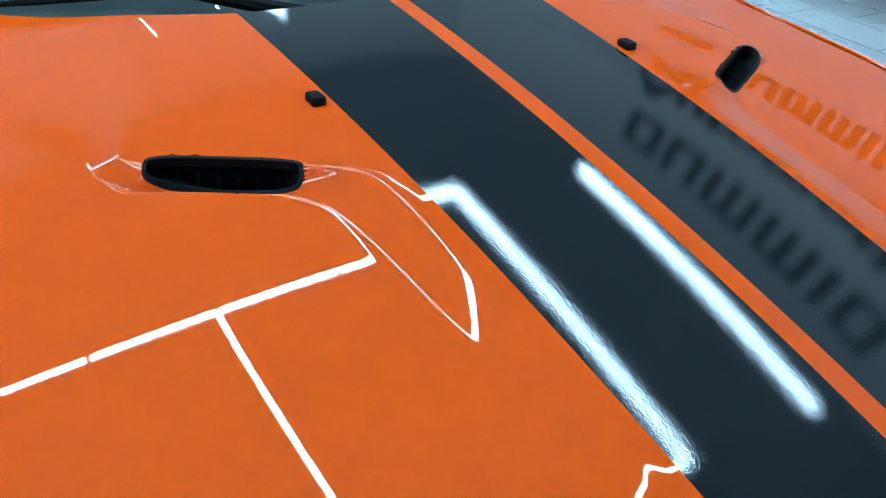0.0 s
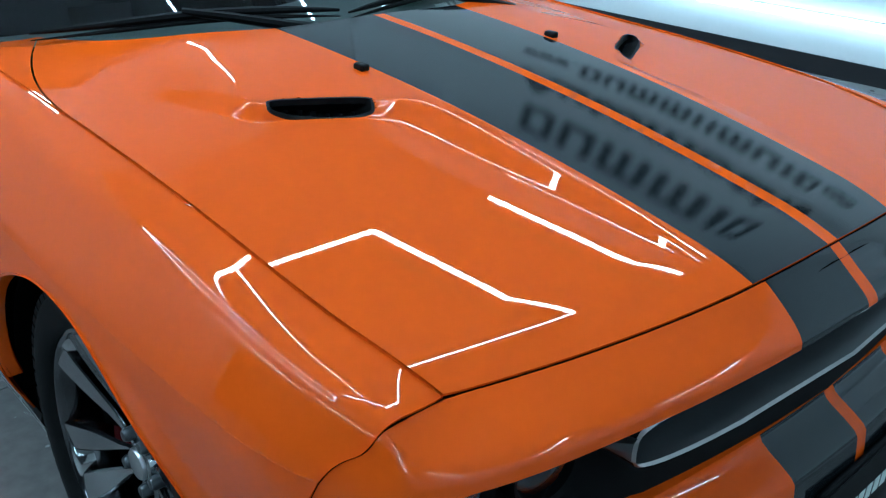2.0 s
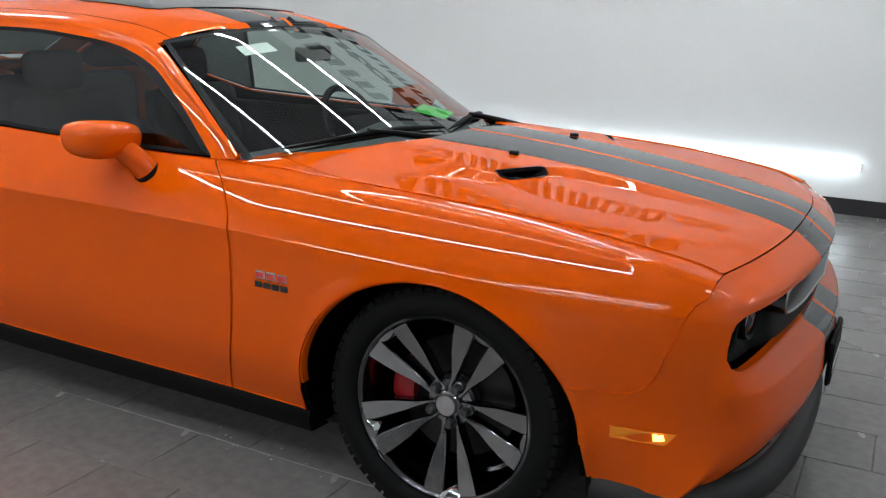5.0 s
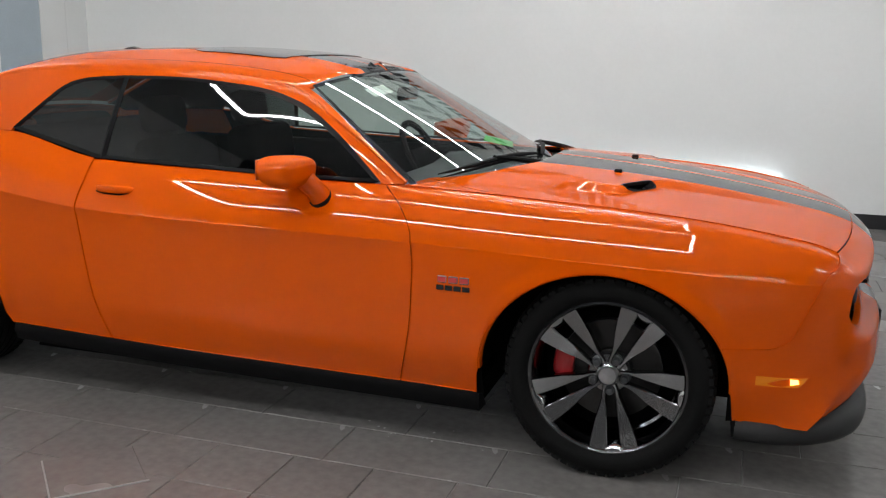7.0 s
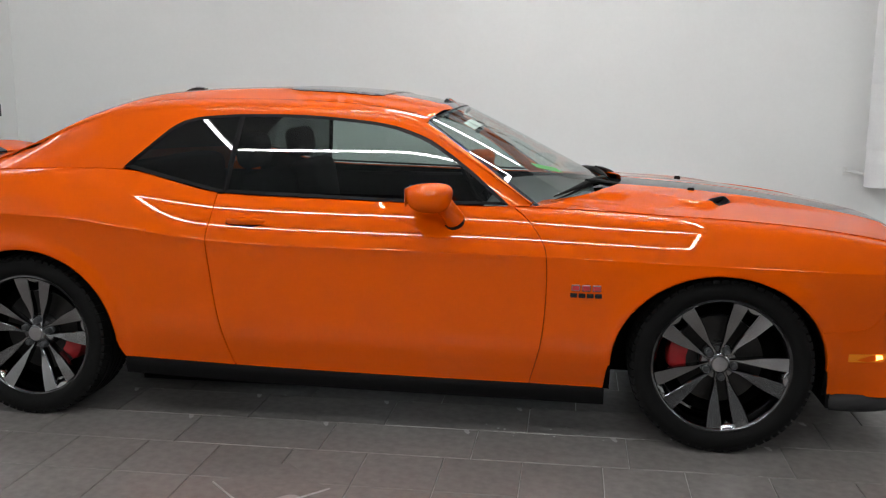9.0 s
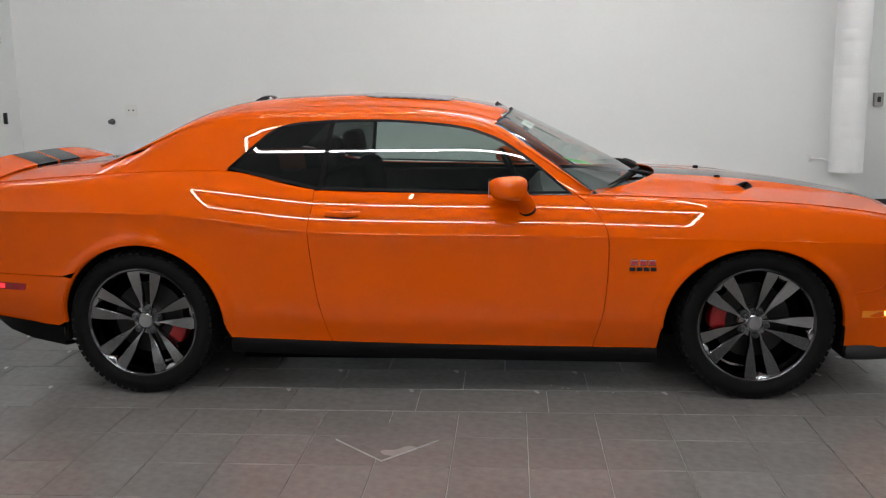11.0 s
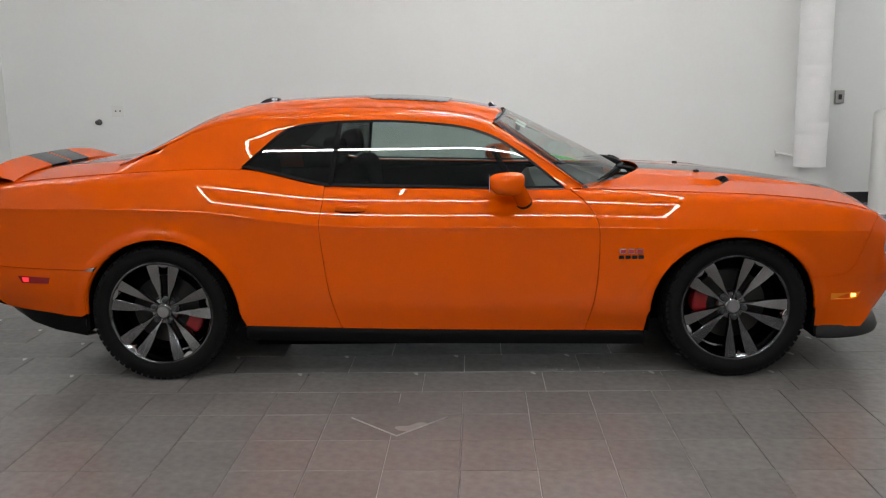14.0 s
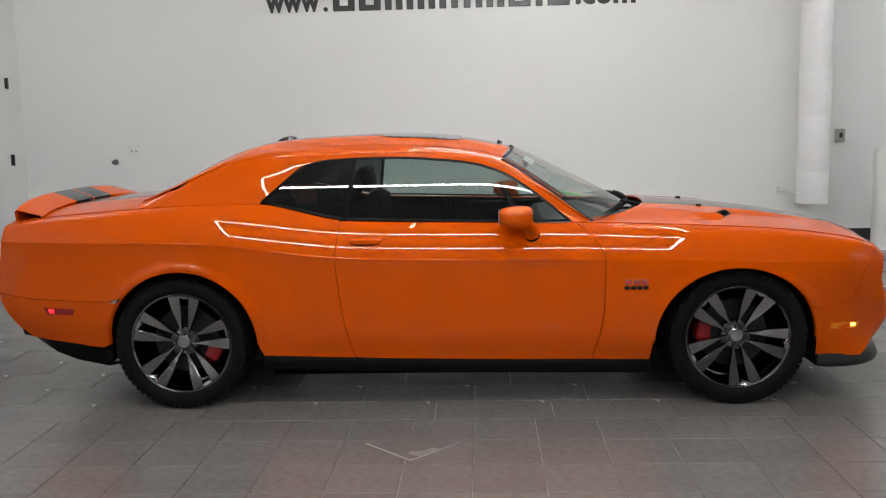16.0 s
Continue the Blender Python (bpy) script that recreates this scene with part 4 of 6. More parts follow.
for a, b in zip(fascia, fascia[1:] + fascia[:1]):
    n = max(1, int(math.hypot((b[0] - a[0]) * 0.18, b[1] - a[1]) / 0.025))
    fp += [(a[0] + (b[0] - a[0]) * k / n, a[1] + (b[1] - a[1]) * k / n) for k in range(n)]
cutA, cutB = nose_s(0.213, 0.72), nose_s(0.016, 0.7)
nz = [0.27, 0.30, 0.335, 0.37, 0.41, 0.45, 0.49, 0.51, 0.525, 0.537, 0.546, 0.555, 0.567, 0.58, 0.59, 0.63, 0.66, 0.69, 0.72, 0.735, 0.75, 0.765, 0.78, 0.788, 0.795, 0.80, 0.804, 0.808, 0.811, 0.814, 0.817, 0.820, 0.8225, 0.825, 0.83, 0.84, 0.855]
fd = outward(panel(fp, frange(0.0, 2.0, 0.13) + frange(2.05, 3.8, 0.05) + frange(3.9, 7.0, 0.13) + [cutA, cutB], nz, nose_fit, 0.02, eps=0.003,
                   cls=lambda s, z: 1 if cutA < s < cutB else 0), (1.9, 0, 0.5))
fd = join(fd, mirrored(fd))
fascia_ob = shell("front_bumper", pick(fd, 0), ORANGE, car, "orange front fascia around the black grille opening")
V_, F_, N_, C_ = pick(fd, 1)
for sgn in (1, -1):
    for z0, z1 in ((0.68, 1.0), (0.36, 0.68), (0.0, 0.36)):
        C2 = [1 if (sum(V_[i].y for i in f) * sgn > 0 and z0 <= sum(V_[i].z for i in f) / len(f) < z1) else 0 for f in F_]
        shell("stripe", pick((V_, F_, N_, C2), 1), STRIPE, fascia_ob, "matt black vinyl stripe over the nose")

# grille panel behind the opening
bm = bmesh.new()
grid = []
for a in range(41):
    w = -0.90 + 1.80 * a / 40
    row = []
    e, g = 0.05 * smoothstep(0.54, 0.50, abs(w)), 0.045 * smoothstep(0.53, 0.57, abs(w))
    for z, d in ((0.785, 0.055), (0.770, 0.055 + e), (0.71, 0.055 + e), (0.690, 0.055 + e), (0.680, 0.055), (0.63, 0.05), (0.585, 0.03)):
        x = spline([f(0.70) for f in nose_x], nose_s(min(abs(w), 0.86), 0.70)) - 0.035 * smoothstep(0.76, 0.88, abs(w))
        row.append(bm.verts.new((x - d - g, w * 0.945, z)))
    grid.append(row)
for r0, r1 in zip(grid, grid[1:]):
    for k in range(6):
        bm.faces.new((r0[k], r1[k], r1[k + 1], r0[k + 1]))
grille = part("grille", bm, BLACK, car, "black recessed grille panel", smooth=True)


def grille_x(w, z, d):
    return spline([f(0.70) for f in nose_x], nose_s(min(abs(w), 0.86), 0.70)) - d


# bright-edged bracket round the centre mesh
loop = []
for k in range(44):
    th = 2 * math.pi * k / 44
    ca, sa = math.cos(th), math.sin(th)
    w = 0.535 * math.copysign(abs(ca) ** 0.28, ca)
    z = 0.719 + 0.045 * math.copysign(abs(sa) ** 0.45, sa)
    loop.append((w, z))


def surround(sections, mat, label, name):
    bm = bmesh.new()
    rings = []
    for grow, d in sections:
        rings.append([bm.verts.new((grille_x(w, z, d), w + math.copysign(grow, w) * min(1, abs(w) / 0.3), z + (grow if z > 0.719 else -grow) * min(1.0, abs(z - 0.719) / 0.03))) for w, z in loop])
    for a_, b_ in zip(rings, rings[1:]):
        for k in range(44):
            bm.faces.new((a_[k], a_[(k + 1) % 44], b_[(k + 1) % 44], b_[k]))
    return part(name, bm, mat, grille, label, smooth=True, sharp=35)


surround(((0.003, 0.075), (0.002, 0.013)), BLACK, "black rear wall of the grille surround", "surround_wall")
surround(((0.002, 0.013), (-0.003, 0.008), (-0.008, 0.012)), METAL, "bright satin edge of the grille surround", "surround_edge")
surround(((-0.008, 0.012), (-0.020, 0.040), (-0.034, 0.088)), SATIN, "dark satin grille surround", "grille_surround")
bm = bmesh.new()
for k in range(60):
    w = -0.50 + 1.0 * k / 59
    x = grille_x(w, 0.7, 0.082)
    box(bm, (x - 0.004, w - 0.0022, 0.694), (x + 0.006, w + 0.0022, 0.766))
for k in range(7):
    z = 0.700 + 0.06 * k / 6
    tube_path(bm, [(grille_x(-0.50 + 1.0 * j / 16, z, 0.080), -0.50 + 1.0 * j / 16, z) for j in range(17)], 0.0025, 5)
part("grille_mesh", bm, GLOSS, grille, "black grille mesh bars")


def headlight(w, r, lit):
    """A round lamp set into the grille panel."""
    x = grille_x(w, 0.68, 0.0)
    lamp = None
    m = Matrix.Translation((x - 0.088, w, 0.690)) @ Matrix.Rotation(math.copysign(radians(10), w), 4, "Z")
    bm = bmesh.new()
    lathe(bm, [(r + 0.012, -0.03), (r + 0.012, 0.018), (r + 0.007, 0.026), (r, 0.022), (r - 0.004, 0.0)], 40, "X", m=m)
    lamp = part("headlight", bm, BLACK, car, "round headlight in a black bezel", smooth=True)
    bm = bmesh.new()
    lathe(bm, [(r - 0.002, 0.010), (r * 0.90, -0.004), (r * 0.87, -0.002), (r * 0.74, -0.016), (r * 0.70, -0.013), (r * 0.52, -0.024), (r * 0.48, -0.020), (r * 0.30, -0.028), (0.001, -0.029)], 40, "X", m=m)
    part("reflector", bm, BOWL if lit else SATIN, lamp, "chrome headlight bowl", smooth=True)
    # the outer bulbs' glow stands in for a reflection
    bm = bmesh.new()
    lathe(bm, [(r * 0.27, -0.026), (r * 0.26, -0.006), (r * 0.18, 0.000), (0.001, 0.003)], 28, "X", m=m)
    part("bulb", bm, WHITEBULB if lit else RIM, lamp, "projector bulb; the outer pair glows in place of mirrored light", smooth=True)
    bm = bmesh.new()
    lathe(bm, [(r - 0.001, 0.014), (r * 0.7, 0.021), (r * 0.35, 0.025), (0.001, 0.026)], 40, "X", m=m)
    part("lens", bm, CLEAR, lamp, "clear lens", smooth=True)


for w in (0.772, -0.772):
    headlight(w, 0.070, True)
for w in (0.622, -0.622):
    headlight(w, 0.047, False)

# lower grille, plate bracket, splitter
bm = bmesh.new()
grid = []
for a in range(21):
    w = -0.36 + 0.72 * a / 20
    x = spline([f(0.36) for f in nose_x], nose_s(abs(w), 0.36)) - 0.05
    grid.append([bm.verts.new((x, w, z)) for z in (0.27, 0.36, 0.46)])
for r0, r1 in zip(grid, grid[1:]):
    for k in range(2):
        bm.faces.new((r0[k], r1[k], r1[k + 1], r0[k + 1]))
low = part("lower_grille", bm, BLACK, car, "black lower air intake", smooth=True)
bm = bmesh.new()
for k in range(5):
    z = 0.30 + 0.03 * k
    tube_path(bm, [(spline([f(0.36) for f in nose_x], nose_s(abs(w), 0.36)) - 0.03, w, z) for w in [-0.32 + 0.64 * j / 10 for j in range(11)]], 0.004, 6)
part("intake_bar", bm, GLOSS, low)
bm = bmesh.new()
box(bm, (2.392, -0.152, 0.368), (2.404, 0.152, 0.506), 0.006, 2)
pb = part("plate_bracket", bm, BLACK, car, "black plastic number plate bracket")
bm = bmesh.new()
box(bm, (2.4045, -0.146, 0.374), (2.4075, 0.146, 0.500), 0.0015, 1)
plate_part = part("plate", bm, BLACK, pb, "black dealer plate")
bm = bmesh.new()
for k in range(8):
    y0 = -0.118 + 0.030 * k
    box(bm, (2.4070, y0, 0.400), (2.4085, y0 + 0.022, 0.432), 0.0, 1)
part("plate_bars", bm, PAPER, plate_part, "plain white bars in place of writing")

# brake ducts: a closed near-black cap paints the shade of each opening
for sgn in (1, -1):
    bm = bmesh.new()
    rim_, inn = [], []
    for k in range(20):
        th = 2 * math.pi * k / 20
        w = 0.60 + 0.085 * math.copysign(abs(math.cos(th)) ** 0.5, math.cos(th))
        z = 0.292 + 0.028 * math.copysign(abs(math.sin(th)) ** 0.6, math.sin(th)) + 0.10 * (0.60 - w)
        p = nose(nose_s(w, z), z)
        rim_.append(bm.verts.new((p[0] + 0.003, sgn * p[1], z)))
        inn.append(bm.verts.new((p[0] - 0.004, sgn * p[1] * 0.995, 0.292 + (z - 0.292) * 0.85)))
    for k in range(20):
        bm.faces.new((rim_[k], rim_[(k + 1) % 20], inn[(k + 1) % 20], inn[k]))
    bm.faces.new(rim_)
    part("air_duct", bm, SHADOWGAP, fascia_ob, "brake duct, its shaded opening painted as a near-black cap")
bm = bmesh.new()
S_path = [(1.90, 0.842), (1.98, 0.848), (2.06, 0.838), (2.15, 0.798), (2.24, 0.715), (2.31, 0.58), (2.35, 0.38), (2.365, 0.18), (2.368, 0.0)]
full = [(x, -w) for x, w in S_path] + [(x, w) for x, w in S_path[-2::-1]]
fx, fy = [p[0] for p in full], [p[1] for p in full]
sect = [(-0.05, 0.262), (-0.012, 0.250), (0.0, 0.225), (0.008, 0.200), (0.004, 0.186), (-0.02, 0.178), (-0.07, 0.176)]
rings = []
for k in range(0, (len(full) - 1) * 4 + 1):
    x, y = spline(fx, k / 4), spline(fy, k / 4)
    x2, y2 = spline(fx, k / 4 + 0.02), spline(fy, k / 4 + 0.02)
    x1, y1 = spline(fx, k / 4 - 0.02), spline(fy, k / 4 - 0.02)
    t = Vector((x2 - x1, y2 - y1))
    t.normalize()
    n = Vector((t.y, -t.x))
    rings.append([bm.verts.new((x + n.x * d, y + n.y * d, z + 0.01 * smoothstep(2.1, 1.9, x) * 0)) for d, z in sect])
for a_, b_ in zip(rings, rings[1:]):
    for k in range(len(sect) - 1):
        bm.faces.new((a_[k], a_[k + 1], b_[k + 1], b_[k]))
part("front_splitter", bm, CHIN, car, "matt black chin splitter under the nose", smooth=True, sharp=60)

# tail: rear fascia, deck lid, spoiler
rear_x = pchip([0.34, 0.42, 0.50, 0.60, 0.70, 0.76, 0.82, 0.92, 1.0, 1.03], [-2.36, -2.45, -2.53, -2.585, -2.60, -2.59, -2.55, -2.52, -2.50, -2.49])


def tail(y, z):
    w = abs(y)
    xs_ = {0.34: -2.30, 0.44: -2.40, 0.52: -2.46, 0.60: -2.50, 0.70: -2.512, 0.78: -2.482, 0.92: -2.44, 1.03: -2.41}
    zz = sorted(xs_)
    xe = pchip(zz, [xs_[q] for q in zz])(z)
    we = -side(xe, side_v(xe, min(z, top_z(xe) - 0.002)))[1]
    t = min(w, 1.0)
    return (rear_x(z) + (xe - rear_x(z)) * t ** 3.0, y * (we - 0.0), z)


td = panel(dense([(-0.998, 0.40), (0.998, 0.40), (0.998, 1.0), (-0.998, 1.0)], 0.06), frange(-1, 1, 0.08), frange(0.4, 1.0, 0.05), tail, 0.0)
shell("rear_bumper", outward(td, (-2.0, 0, 0.7)), ORANGE, car)
bm = bmesh.new()
grid = []
for a in range(25):
    y = -0.9 + 1.8 * a / 24
    grid.append([bm.verts.new(Vector(tail(y, z)) + Vector((-0.004, 0, 0))) for z in (0.80, 0.86, 0.92)])
for r0, r1 in zip(grid, grid[1:]):
    for k in range(2):
        bm.faces.new((r0[k], r1[k], r1[k + 1], r0[k + 1]))
part("tail_light", bm, REDLENS, car, "full width dark red tail light", smooth=True)
bm = bmesh.new()
Vp = [(-1.885, 0.872, 0.335), (-2.06, 0.86, 0.36), (-2.25, 0.82, 0.378), (-2.40, 0.74, 0.43), (-2.46, 0.5, 0.45), (-2.48, 0.0, 0.45)]
Vq = [(-1.885, 0.862, 0.235), (-2.06, 0.845, 0.265), (-2.20, 0.80, 0.30), (-2.33, 0.71, 0.34), (-2.40, 0.48, 0.36), (-2.42, 0.0, 0.36)]
for sgn in (1, -1):
    a_ = [bm.verts.new((x, sgn * y, z)) for x, y, z in Vp]
    b_ = [bm.verts.new((x, sgn * y, z)) for x, y, z in Vq]
    c_ = [bm.verts.new((x + 0.06, sgn * (y - 0.06 if y > 0.1 else y), z)) for x, y, z in Vq]
    for k in range(5):
        bm.faces.new((a_[k], a_[k + 1], b_[k + 1], b_[k]))
        bm.faces.new((b_[k], b_[k + 1], c_[k + 1], c_[k]))
part("rear_valance", bm, BLACK, car, "black lower rear valance", smooth=True)


def deck(x, y):
    zc = pchip([-2.5, -2.2, -1.9, -1.66], [1.045, 1.085, 1.108, 1.135])(x)
    w = min(abs(y) / top_w(x), 1.2)
    return (x, y, zc + (top_z(x) - 0.001 - zc) * w ** 3.0)


dp = [(-1.70, -0.69), (-1.70, 0.69)] + [(-1.70 - 0.78 * k / 12, top_w(-1.70 - 0.78 * k / 12) - 0.004) for k in range(13)]
dp = [(-1.69, y) for y in (-0.69, -0.3, 0.0, 0.3, 0.69)] + [(-1.70 - 0.775 * k / 12, top_w(-1.70 - 0.775 * k / 12) - 0.003) for k in range(13)] + \
     [(-2.49, 0.4), (-2.495, 0.0), (-2.49, -0.4)] + [(-2.475 + 0.775 * k / 12, -top_w(-2.475 + 0.775 * k / 12) + 0.003) for k in range(13)]
dd = outward(panel(dense(dp, 0.05), frange(-2.5, -1.69, 0.05), frange(-0.8, 0.8, 0.05) + [0.016, -0.016, 0.27, -0.27], deck, 0.008,
                   cls=lambda x, y: 1 if 0.016 < abs(y) < 0.27 else 0), (-2.0, 0, 0.5))
dk = shell("trunk_lid", pick(dd, 0), ORANGE, car)
shell("stripe", pick(dd, 1), STRIPE, dk, "matt black vinyl stripes on the trunk lid")
for col, spans in ((ORANGE, ((-0.77, -0.25), (-0.012, 0.012), (0.25, 0.77))), (STRIPE, ((-0.25, -0.012), (0.012, 0.25)))):
    for y0, y1 in spans:
        bm = bmesh.new()
        n = max(2, int((y1 - y0) / 0.04))
        rings = []
        for k in range(n + 1):
            y = y0 + (y1 - y0) * k / n
            w = abs(y) / 0.76
            xb = -2.428 + 0.035 * w ** 3
            zf = deck(xb + 0.14, y)[2]
            rise = 0.050 * (1 - 0.35 * w ** 6)
            sec = [(xb + 0.115, zf + 0.0005), (xb + 0.146, zf + 0.004), (xb + 0.150, zf + 0.012), (xb + 0.140, zf + 0.019), (xb + 0.07, zf + 0.019 + 0.55 * rise), (xb + 0.008, zf + 0.018 + rise), (xb, zf + 0.010 + rise),
                   (xb + 0.004, zf - 0.012 + 0.5 * rise), (xb + 0.010, zf - 0.035), (xb + 0.03, zf - 0.05)]
            rings.append([bm.verts.new((x, y, z)) for x, z in sec])
        for a_, b_ in zip(rings, rings[1:]):
            for q in range(len(sec) - 1):
                bm.faces.new((a_[q], a_[q + 1], b_[q + 1], b_[q]))
        part("spoiler" if col is ORANGE else "spoiler_stripe", bm, col, car, "low ducktail spoiler" if col is ORANGE else "matt black stripe patches on the spoiler", smooth=True, sharp=50)

# sills, underbody, wheel wells
for sgn in (1, -1):
    bm = bmesh.new()
    rings = []
    for k in range(25):
        x = -1.03 + 2.05 * k / 24
        w, z = sill_w(x), sill_z(x)
        sec = [(w - 0.02, z + 0.02), (w - 0.004, z - 0.004), (w + 0.004, z - 0.035), (w - 0.012, z - 0.078), (w - 0.10, z - 0.085)]
        rings.append([bm.verts.new((x, -sgn * a, b)) for a, b in sec])
    for a_, b_ in zip(rings, rings[1:]):
        for q in range(4):
            bm.faces.new((a_[q], a_[q + 1], b_[q + 1], b_[q]))
    bm.faces.new(rings[0])
    bm.faces.new(rings[-1])
    part("side_sill", bm, BLACK, car, "black side skirt", smooth=True, sharp=50)
# plain boxes added to keep light from leaking up through the car
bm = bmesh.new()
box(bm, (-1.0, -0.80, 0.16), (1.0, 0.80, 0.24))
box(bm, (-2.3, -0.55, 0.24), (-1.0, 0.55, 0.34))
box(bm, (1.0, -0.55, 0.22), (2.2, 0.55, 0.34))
part("underbody", bm, SHADOWGAP, car, "near-black boxes that stop light leaks under the car")


def lip_w(k, th):
    """Half width of the flank at a point of a wheel arch."""
    cx, cz, ra, rb = ARCHES[k]
    x, z = cx + ra * math.cos(th), cz + rb * math.sin(th)
    return min(0.915, -side(x, side_v(x, max(z, sill_z(x) + 0.002)))[1])


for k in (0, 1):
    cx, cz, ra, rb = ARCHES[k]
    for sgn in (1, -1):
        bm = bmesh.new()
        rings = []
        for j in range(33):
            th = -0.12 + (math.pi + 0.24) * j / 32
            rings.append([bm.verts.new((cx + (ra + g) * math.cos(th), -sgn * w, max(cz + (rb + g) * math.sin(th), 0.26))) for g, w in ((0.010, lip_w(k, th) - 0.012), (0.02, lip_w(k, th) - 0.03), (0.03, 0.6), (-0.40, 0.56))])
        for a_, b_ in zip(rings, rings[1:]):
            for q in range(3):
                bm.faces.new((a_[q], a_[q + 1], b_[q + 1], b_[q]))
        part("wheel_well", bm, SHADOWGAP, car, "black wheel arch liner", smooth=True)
    for sgn in (1, -1):
        bm = bmesh.new()
        rings = []
        for x, z in arch_points(k, 0.30)[1:-1]:
            if k == 1 and x > 1.455 and z < 0.515:
                p = nose(nose_s_x(max(x, 1.81), z), z)
            else:
                p = side(x, side_v(x, z))
            y = -p[1]
            dx, dz = (cx - x) / ra, (cz - z) / rb
            rings.append([bm.verts.new((x + dx * g, -sgn * (y - d), z + dz * g)) for g, d in ((-0.002, 0.001), (0.003, 0.0005), (0.006, 0.004), (0.006, 0.030), (-0.004, 0.034))])
        for a_, b_ in zip(rings, rings[1:]):
            for q in range(4):
                bm.faces.new((a_[q], a_[q + 1], b_[q + 1], b_[q]))
        part("wheel_arch_lip", bm, ORANGE, car, "orange rolled edge of the wheel arch", smooth=True, sharp=50)
# flaps that close the front wheel arches towards the chin
for sgn in (1, -1):
    bm = bmesh.new()
    rings = []
    for z in (0.19, 0.26, 0.33, 0.40, 0.47, 0.54):
        x = ARCHES[1][0] + ARCHES[1][2] * math.sqrt(max(0.0, 1 - ((z - 0.355) / 0.383) ** 2)) if z > 0.355 else 1.879 + 0.10 * (0.355 - z)
        y = -side(x, side_v(x, max(z, 0.256)))[1] - 0.006
        rings.append([bm.verts.new((x + dx, -sgn * w, z)) for dx, w in ((-0.004, y), (0.012, y), (0.012, 0.60), (-0.004, 0.60))])
    for a_, b_ in zip(rings, rings[1:]):
        for q in range(4):
            bm.faces.new((a_[q], a_[(q + 1) % 4], b_[(q + 1) % 4], b_[q]))
    bm.faces.new(rings[0])
    bm.faces.new(rings[-1])
    part("arch_flap", bm, BLACK, car, "black plastic flap behind the bumper")
# flaps behind the rear wheels
for sgn in (1, -1):
    bm = bmesh.new()
    rings = []
    for z in (0.262, 0.30, 0.33, 0.36, 0.42, 0.48, 0.54, 0.60, 0.65):
        x = ARCHES[0][0] - ARCHES[0][2] * math.sqrt(max(0.0, 1 - ((max(z, 0.36) - ARCHES[0][1]) / ARCHES[0][3]) ** 2))
        y = -side(x, side_v(x, max(z, 0.36)))[1] - 0.012
        rings.append([bm.verts.new((x + dx, -sgn * w, z)) for dx, w in ((0.004, y - 0.004), (-0.022, y - 0.02), (-0.022, 0.60), (0.004, 0.60))])
    for a_, b_ in zip(rings, rings[1:]):
        for q in range(4):
            bm.faces.new((a_[q], a_[(q + 1) % 4], b_[(q + 1) % 4], b_[q]))
    bm.faces.new(rings[0])
    bm.faces.new(rings[-1])
    part("arch_flap", bm, BLACK, car, "black plastic flap behind the rear wheel")
# added near-black shell that puts the shade into the panel gaps
bm = bmesh.new()
for sgn in (1, -1):
    for xs0, xs1 in ((-2.40, -1.88), (-1.04, 1.04), (1.87, 2.13)):
        grid = []
        n = max(3, int((xs1 - xs0) / 0.06))
        for a in range(n + 1):
            x = xs0 + (xs1 - xs0) * a / n
            row = []
            for b in range(15):
                p = side(x, 7.0 * b / 14)
                row.append(bm.verts.new((x, -sgn * (-p[1] - 0.008), p[2] - 0.005)))
            grid.append(row)
        for r0, r1 in zip(grid, grid[1:]):
            for k in range(14):
                bm.faces.new((r0[k], r1[k], r1[k + 1], r0[k + 1]))
    grid = []
    for a in range(31):
        x = 0.95 + (2.14 - 0.95) * a / 30
        grid.append([bm.verts.new((x, -sgn * (top_w(x) + d), hood_z(x, top_w(x) + min(d, -0.003)) - 0.008)) for d in (-0.06, -0.025, 0.01, 0.03)])
    for r0, r1 in zip(grid, grid[1:]):
        for k in range(3):
            bm.faces.new((r0[k], r1[k], r1[k + 1], r0[k + 1]))
grid = []
for a in range(41):
    y = -0.66 + 1.32 * a / 40
    x = front_edge(y)
    grid.append([bm.verts.new((x + d, y, hood_z(min(x, 2.26), min(abs(y), 0.757)) - 0.008 - (0.012 if d > 0 else 0))) for d in (-0.04, 0.0, 0.022)])
for r0, r1 in zip(grid, grid[1:]):
    for k in range(2):
        bm.faces.new((r0[k], r1[k], r1[k + 1], r0[k + 1]))
part("inner_body", bm, SHADOWGAP, car, "added near-black shell that makes the shade in the panel gaps")

# ---- wheels ----
TYRE_R = 0.358


